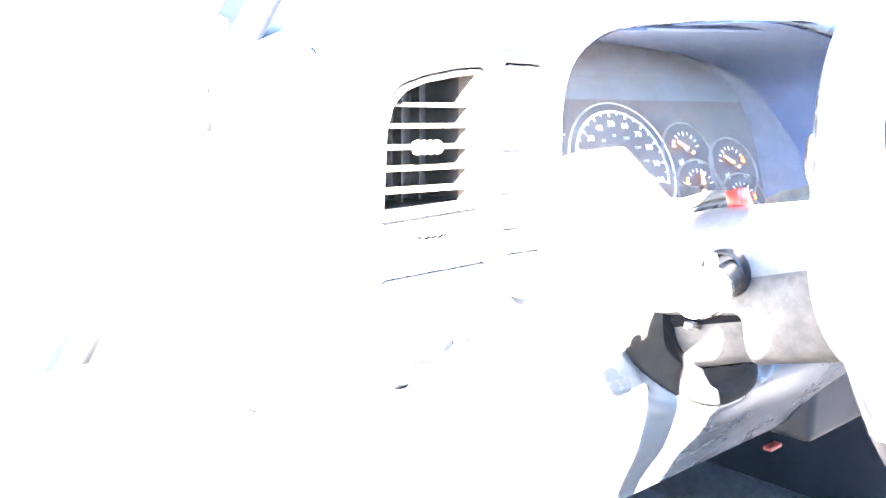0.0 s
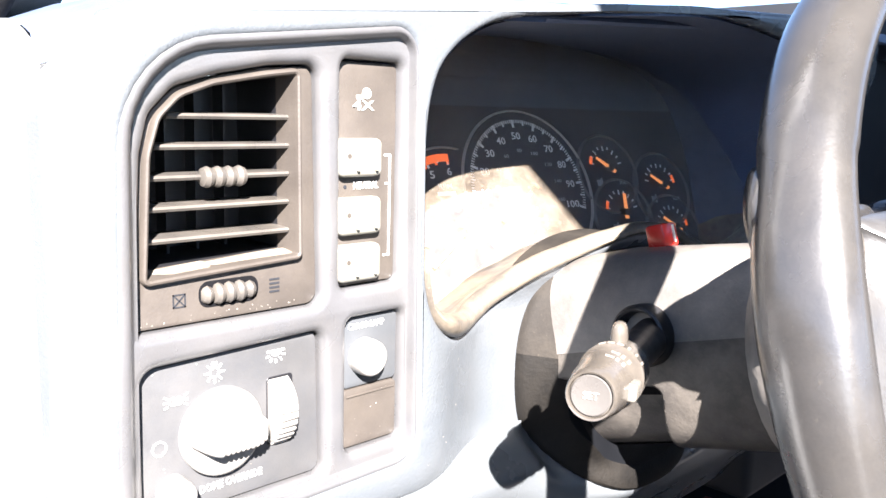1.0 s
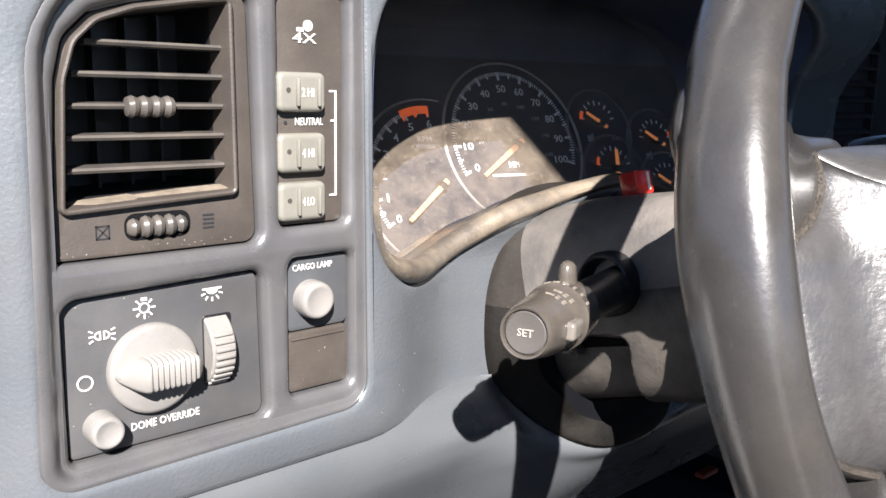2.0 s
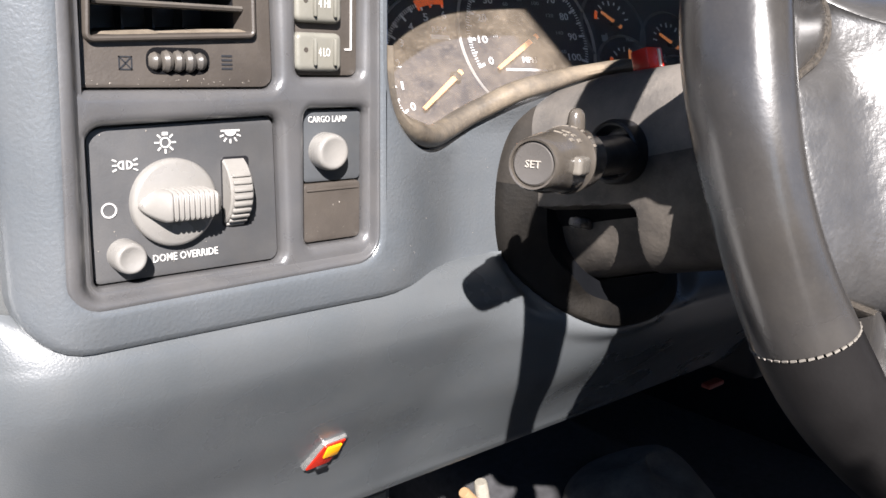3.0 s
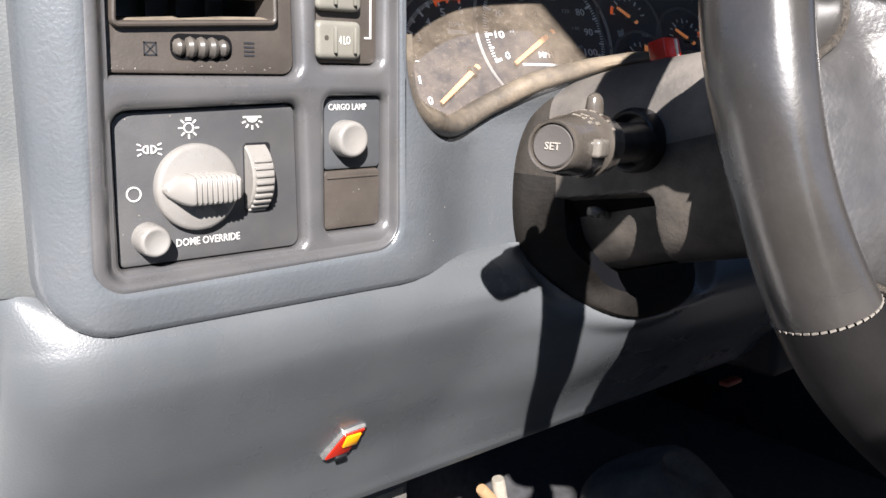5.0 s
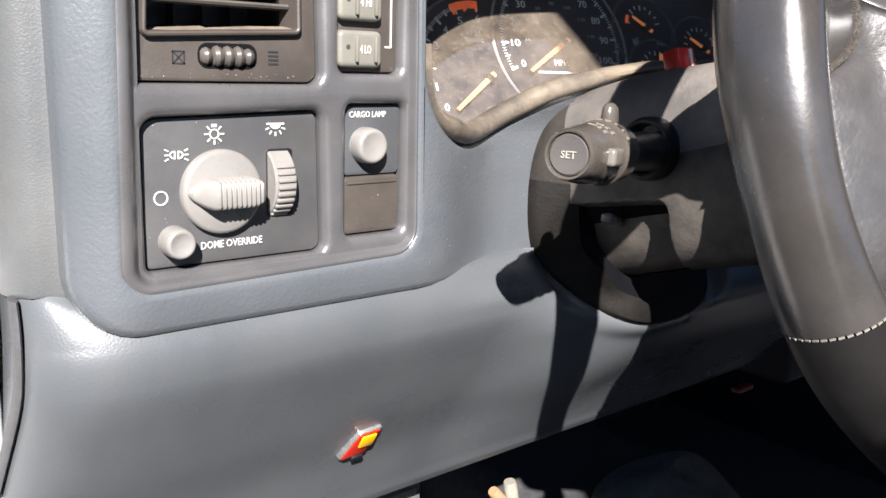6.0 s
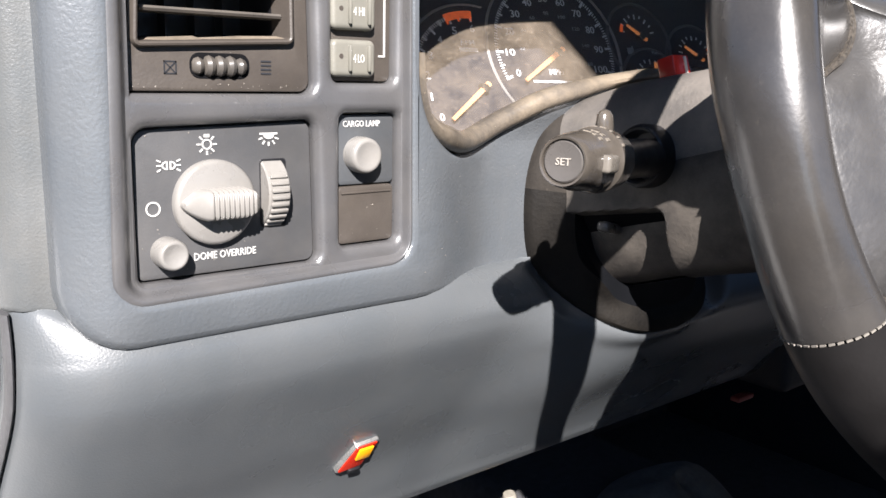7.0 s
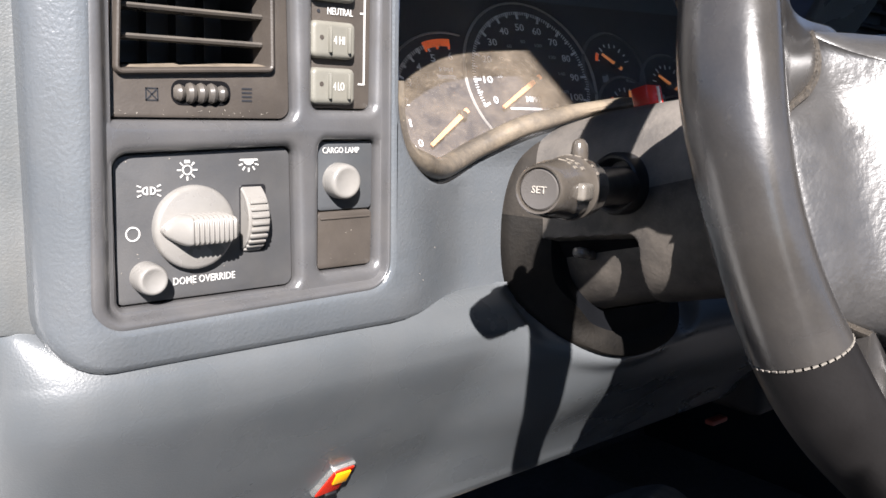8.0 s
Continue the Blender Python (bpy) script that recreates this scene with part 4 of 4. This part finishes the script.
def wheel():
    ob = thing("steering_wheel", "dark grey leather steering wheel with stitched rim and airbag pad", "steering wheel")

    def rim(a0, a1, mat, n, label=""):
        rings = []
        for i in range(n + 1):
            a = radians(a0 + (a1 - a0) * i / n)
            d = math.degrees(a) % 360
            r = WTUBE * (1 + .05 * math.sin(a * 9) * (1 if 150 < d < 250 else .3))
            ring = []
            for j in range(28):
                t = 2 * math.pi * j / 28
                rr = WR + .0008 + r * .87 * math.cos(t)
                ring.append(wheel_point(rr * math.cos(a), rr * math.sin(a), r * 1.14 * math.sin(t)))
            rings.append(ring)
        part("rim_leather", loft(rings), mat, ob, label, angle=60)

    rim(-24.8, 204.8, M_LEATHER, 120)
    rim(205.2, 334.8, M_RIMLOW, 60, "darker lower rim leather, part of its shade in the colour")
    for a0 in (205.0, 335.0):
        a = radians(a0)
        for j in range(40):
            t = 2 * math.pi * j / 40
            rr = WR + .0008 + (WTUBE * .87 + .0004) * math.cos(t)
            c = wheel_point(rr * math.cos(a), rr * math.sin(a), (WTUBE * 1.14 + .0004) * math.sin(t))
            part("stitch", xform(box(0, 0, 0, .0021, .0007, .0007), along(c, c - wheel_point(WR * math.cos(a), WR * math.sin(a)), WV * math.cos(a) - WU * math.sin(a))), M_THREAD, ob)
    # airbag pad, bitten at its upper corners where the spokes enter
    left = [(-.0605, .0635), (-.0570, .0565), (-.0575, .0475), (-.0630, .0385), (-.0730, .0305), (-.0860, .0250), (-.0930, .0215), (-.0965, .0165), (-.0965, .0), (-.0965, -.02), (-.0960, -.045), (-.0945, -.060), (-.0890, -.0695), (-.0760, -.0765), (-.052, -.0855), (-.03, -.095), (-.012, -.100)]
    outl = [tuple(p) for p in spline([(0, -.101)] + [(-x, z) for x, z in left[::-1]] + [(.045, .0645), (.02, .065), (0, .065), (-.02, .065), (-.045, .0645)] + left, 3)]
    ctr = Vector((0, -.010))
    rings = []
    for k, rise in ((.72, -.064), (.85, -.054), (.94, -.045), (1.0, -.037), (1.0, 0.0), (.985, .22), (.955, .44), (.915, .64), (.87, .80), (.82, .91), (.76, .98), (.7, 1), (.6, 1), (.5, 1), (.4, 1), (.3, 1), (.2, 1), (.08, 1)):
        ring = []
        for x, z in outl:
            px, pz = ctr.x + (x - ctr.x) * k, ctr.y + (z - ctr.y) * k
            top = -.024 + .010 * (1 - abs(px) / .106) + .044 * step(.068, .012, abs(px)) * (1 - .8 * step(.030, .066, pz)) - .004 * (abs(pz + .01) / .08) ** 4
            ring.append(wheel_point(px, pz, rise if rise < 0 else -.030 + (top + .030) * rise))
        rings.append(ring)
    part("airbag_pad", loft(rings), M_PAD, ob, angle=50)
    # dusty stitched band along the cut corners and the lower edge
    for sgn in (1, -1):
        for run in (left[0:8], left[10:15]):
            path = spline(run, 6, False)
            rr = []
            for i, p in enumerate(path):
                q = path[min(i + 1, len(path) - 1)] - path[max(i - 1, 0)]
                nrm = Vector((q.y, -q.x)).normalized()
                rr.append([wheel_point(sgn * (p.x + nrm.x * w), p.y + nrm.y * w, o) for w, o in ((-.0008, -.036), (-.0008, -.0295), (.0008, -.0268), (.0032, -.0272), (.0042, -.0300), (.0042, -.036))])
            part("seam_band", loft(rr), M_SEAM, ob, "dusty stitched seam")
    # spokes
    for sgn in (1, -1):
        for pts in ([(-.020, .035), (-.055, .024), (-.080, .014), (-.094, .018), (-.108, .035), (-.138, .050), (-.172, .050), (-.180, .070), (-.166, .090), (-.142, .0805), (-.116, .080), (-.099, .0785), (-.088, .0755), (-.070, .074), (-.045, .073), (-.016, .070), (-.008, .055)],
                    [(-.040, -.078), (-.070, -.092), (-.095, -.100), (-.120, -.106), (-.145, -.108), (-.135, -.128), (-.115, -.137), (-.085, -.122), (-.05, -.102)]):
            loop = [tuple(p) for p in spline(pts, 4)]
            cx, cz = sum(p[0] for p in loop) / len(loop), sum(p[1] for p in loop) / len(loop)
            rr = []
            for k, o in ((.82, -.022), (.97, -.017), (1.0, -.010), (.97, -.003), (.88, .003), (.7, .007), (.35, .009)):
                ring = []
                for x, z in loop:
                    px, pz = cx + (x - cx) * k, cz + (z - cz) * k
                    lift = -.037 + .034 * step(.080, .176, math.hypot(px, pz))
                    ring.append(wheel_point(sgn * px, pz, lift + o))
                rr.append(ring)
            part("spoke", loft(rr), M_LEATHER, ob, angle=50)
    hubring = [[wheel_point(r * math.cos(t), r * math.sin(t) - .01, o) for t in (2 * math.pi * i / 32 for i in range(32))] for r, o in ((.066, -.05), (.072, -.066), (.072, -.086), (.065, -.096), (.05, -.100))]
    part("hub_cover", loft(hubring), M_COLUMN, ob)


wheel()


# ---------------------------------------------------------------- small badge on the lower panel
def badge():
    ob = thing("panel_badge", "small slanted chrome badge with red and amber lens", "badge")
    ob.matrix_world = Matrix.Translation((.1445, .0435, -.181)) @ Matrix.Rotation(radians(32), 4, "X")
    par = [(-.0135, -.0165), (.0075, -.0135), (.0145, .0125), (-.0045, .0105)]
    part("badge_frame", plate([rounded([(*p, .002) for p in par], 3)], -.0024, .002, .0010, 2), M_CHROME, ob)
    part("red_lens", plate([rounded([(-.0115, -.0148, .001), (.0064, -.0126, .001), (.0122, .0108, .001), (-.0036, .0092, .001)], 2)], -.0034, -.001, .0006, 2), M_LENSRED, ob)
    part("clip", box(.001, -.0030, -.0150, .009, .004, .0035, .0008), M_BLACK, ob, "black clip below the lens")
    part("amber_lens", box(.0036, -.0037, .0024, .0112, .002, .0118, .0008), M_AMBER, ob)


badge()


# ---------------------------------------------------------------- dash end trim, dash pad, cabin
def cabin():
    ob = thing("dash_end_trim", "grey grained plastic trim at the dashboard's end", "trim", "structure")
    rings = []
    for z, back in ((-.048, .006), (-.046, .001), (-.044, 0), (.0, 0), (.1, 0), (.145, 0), (.160, .0003), (.170, .0018), (.177, .0050), (.182, .0100), (.185, .0175), (.186, .03), (.187, .09)):
        rings.append([(x, y + back, z + (.006 * step(-.066, -.04, x) - .006) * step(.14, .18, z)) for x, y in ((-.0660, .10), (-.0652, .055), (-.0640, .034), (-.0610, .0235), (-.0565, .0175), (-.0515, .0155), (-.0475, .0146), (-.0450, .0138), (-.0425, .0128), (-.0400, .0122), (-.030, .0122), (-.019, .0125))])
    part("end_face", loft(rings, close=False, caps=False), M_TRIM, ob)
    top = thing("dash_top_pad", "dark grained plastic top of the dashboard", "dashboard", "structure")
    prof = [(-.008, -.012), (-.011, -.010), (-.004, .0), (.02, .0035), (.1, .004), (.3, -.006), (.6, -.04)]
    rings = []
    for x in [-.0420, -.03, 0, .05, .1, .16, .2, .25, .3, .4, .5, .6, .7, 1.0, 1.3]:
        front = bezel_bend(x, .23) - .006
        low = dash_top(min(x, .75)) - .012 * step(-.01, -.042, x)
        rings.append([(x, max(y, front + .003 * k) if k < 3 else y, low + z) for k, (y, z) in enumerate(prof)])
    part("pad", loft(rings, close=False, caps=False), M_HOOD, top)
    fw = thing("footwell", "dark carpeted footwell below the dashboard", "floor", "structure")
    part("carpet", box(.55, -.1, -.64, 1.5, 2.6, .04), M_CARPET, fw)
    # unseen wall added, its height chosen for the sky light reaching the footwell
    part("footwell_light_stop", box(.7, .63, -.35, 1.4, .04, .6), M_CARPET, fw)
    tun = thing("floor_tunnel", "charcoal carpeted floor tunnel in the footwell", "floor", "structure")
    part("hump", box(.75, .2, -.58, .30, 1.4, .16, .05, 4), M_CARPET, tun)
    tab = thing("release_tab", "small dark red plastic tab under the dashboard", "tab")
    part("tab", box(.687, .083, -.280, .030, .012, .006, .002), M_TAB, tab)
    for nm, a, b, w, mt, lb in (("tan_cable", (.390, .17, -.352), (.413, .17, -.378), .0062, M_TAN, "short tan cable end hanging under the dashboard"),
                                ("white_cable", (.415, .172, -.350), (.422, .172, -.380), .0072, M_PALE, "short white cable end hanging under the dashboard"),
                                ("cream_cable", (.367, .168, -.366), (.384, .168, -.382), .0085, M_PALE, "short cream cable end hanging under the dashboard")):
        c = thing(nm, lb, "cable", group="cables under the dashboard")
        v = Vector(b) - Vector(a)
        part("sheath", lathe([(w * .85, 0), (w, .002), (w, v.length + .05)], along(a, v), 12), mt, c)
    conn = thing("connector_box", "cream plastic connector box under the dashboard", "connector")
    part("housing", box(.258, .175, -.327, .072, .02, .046, .003), M_PALE2, conn)
    part("label", box(.270, .1645, -.317, .036, .001, .006), M_PALE, conn, "white label")
    cloth = thing("floor_cloth", "pale grey crumpled cloth on the floor tunnel", "cloth")
    rr = []
    for k in range(9):
        a = k / 8 * math.pi / 2
        rr.append([(.745 + math.cos(a) * .105 * math.cos(t) * (1 + .12 * math.sin(3 * t)), .20 + math.cos(a) * .10 * math.sin(t), -.500 + .055 * math.sin(a) * (1 + .2 * math.sin(2 * t + 1))) for t in (2 * math.pi * i / 28 for i in range(28))])
    part("cloth", loft(rr), M_PALE2, cloth)
    dash_r = thing("dash_centre_panel", "dark plastic centre dashboard with vents", "dashboard", "structure")
    part("panel", box(.95, .09, -.02, .5, .1, .50, .012, 3), M_DARKTRIM, dash_r)
    vent = thing("centre_vent", "dark slatted air vent in the centre dashboard", "air vent")
    part("vent_frame", plate([rect(.735, .90, .06, .20, .012), rect(.742, .893, .067, .193, .008)], .030, .042, .002, 2), M_DARKTRIM, vent)
    for i in range(7):
        part("slat", xform(box(0, 0, 0, .15, .014, .003, .001), pose(.8175, .036, .078 + .0175 * i, 25)), M_DARKTRIM, vent)
    # door opening: screen pillar with its seal, and roof
    p0, p1 = Vector((-.1447, .2646, -.124)), Vector((.1420, -.0540, .6))
    d = (p1 - p0).normalized()
    nrm = Vector((0, d.z, -d.y)).normalized()
    pil = thing("screen_pillar", "grey trimmed windscreen pillar with rubber door seal", "pillar", "structure")

    def beam(sec, mat, name):
        part(name, loft([[p + Vector((x, 0, 0)) + nrm * o for x, o in sec] for p in (p0, p0.lerp(p1, .5), p1 + d * .03)]), mat, pil)

    beam([(-.003 + .0095 * math.cos(2 * math.pi * i / 18), .004 + .0085 * math.sin(2 * math.pi * i / 18)) for i in range(18)], M_RUBBER, "door_seal")
    beam([(-.09, .02), (-.03, .010), (-.026, .03), (-.03, .09), (-.09, .09)], M_BODY, "pillar_body")
    beam([(-.004, .012), (.01, .014), (.05, .045), (.055, .06), (.0, .085), (-.01, .05)], M_TRIM, "pillar_trim")
    hinge = thing("door_hinge_pillar", "pale grey painted door hinge pillar beside the dashboard", "pillar", "structure")
    part("pillar_face", box(-.1315, .13, -.36, .134, .14, .64, .004, 3), M_BODY, hinge)
    # filler box added to fit the camera's view: the gap behind the seal shows pale
    part("pale_gap_filler", box(-.038, .25, .03, .03, .2, .36, .006), M_BODY, hinge)
    for j, (dy, dz) in enumerate(((.0, .0), (.006, .001), (.012, -.002))):
        part("end_slit", xform(box(0, 0, 0, .0012, .0016, .009), pose(-.0672, .035 + dy, .077 + dz, 18)), M_BLACK, ob)
    # unseen wall added to darken shadows by blocking low sky on the left
    wall = thing("skylight_blocker", "unseen dark wall added to cut low sky light", "wall", "structure")
    part("wall", box(-1.75, .4, -.45, .12, 5.0, 1.76), M_DARKTRIM, wall)
    ground = thing("ground", "grey asphalt ground outside the vehicle", "ground", "structure")
    part("sheet", box(0, 0, -1.35, 800, 800, .04), M_GROUND, ground)
    roof = thing("cabin_roof", "unseen grey headliner, its edge cut to shape light on the gauges", "ceiling", "structure")
    # unseen roof edge, moved until its shadow on the gauge lens fits
    edge = spline([(.0157, -.112), (-.0193, -.332), (-.0473, -.498), (-.0693, -.621), (-.0863, -.771), (-.110, -.90), (-.121, -1.02), (-.121, -1.35)], 4, False)
    outline = [(p.x, p.y) for p in edge] + [(1.315, -1.35), (1.315, -.112)]
    part("headliner", loft([[(x, y, z) for x, y in outline] for z in (.605, .645)]), M_CLOTH, roof)
    back = thing("cabin_rear_wall", "unseen dark rear wall, open above to let sky light in", "wall", "structure")
    # unseen; the gap below the upper strip is added to brighten the dials
    part("wall", box(.6, -1.36, -.245, 1.5, .04, .80), M_DARKTRIM, back)
    part("strip_above_gap", box(.6, -1.36, .590, 1.5, .04, .11), M_DARKTRIM, back)
    right = thing("cabin_side_wall", "dark far side of the cabin", "wall", "structure")
    part("wall", box(1.33, -.36, -.15, .04, 2.0, 1.0), M_DARKTRIM, right)
    side = thing("door_side_blocker", "unseen dark walls blocking sun behind the door opening", "wall", "structure")
    # unseen walls added to keep sun off the far panel and lower rim
    part("wall", box(-.14, -1.14, -.02, .04, .48, 1.26), M_DARKTRIM, side)
    part("rim_shadow_wall", box(-.14, -.79, -.185, .04, .2, .93), M_DARKTRIM, side)
    part("sill", box(-.14, -.45, -.56, .06, 1.2, .2, .02), M_DARKTRIM, side)
    cowl = thing("dash_underside", "dark underside structure behind the lower dash panel", "wall", "structure")
    part("board", box(.59, .245, -.06, 1.22, .1, .42), M_CARPET, cowl)

cabin()


# ---------------------------------------------------------------- lint and dust specks
def specks():
    rnd = random.Random(11)
    ob = tagged(new("dust_specks"), "pale lint and dust specks lying on the dashboard plastic", "dust", "", "stuff")
    bms = []
    for i in range(56):
        if i < 16:
            x, z = rnd.uniform(-.006, .084), rnd.uniform(-.033, .036)
            y = -.0006
        elif i < 26:
            x, z = rnd.uniform(.148, .26), rnd.uniform(-.055, .015)
            y = bezel_bend(x, z) - .0131
        elif i < 50:
            x, z = rnd.uniform(-.008, .08), rnd.uniform(.0565, .0595)
            y = -.0012
        else:
            x, z = rnd.uniform(.104, .139), rnd.uniform(-.027, .003)
            y = -.001
        r = rnd.uniform(.0001, .00026)
        bms.append(xform(box(0, 0, 0, r * rnd.uniform(1, 3), .0002, r * 1.2), pose(x, y, z, 0, rnd.uniform(0, 180), 0)))
    part("specks", join(*bms), M_LINT, ob)


specks()
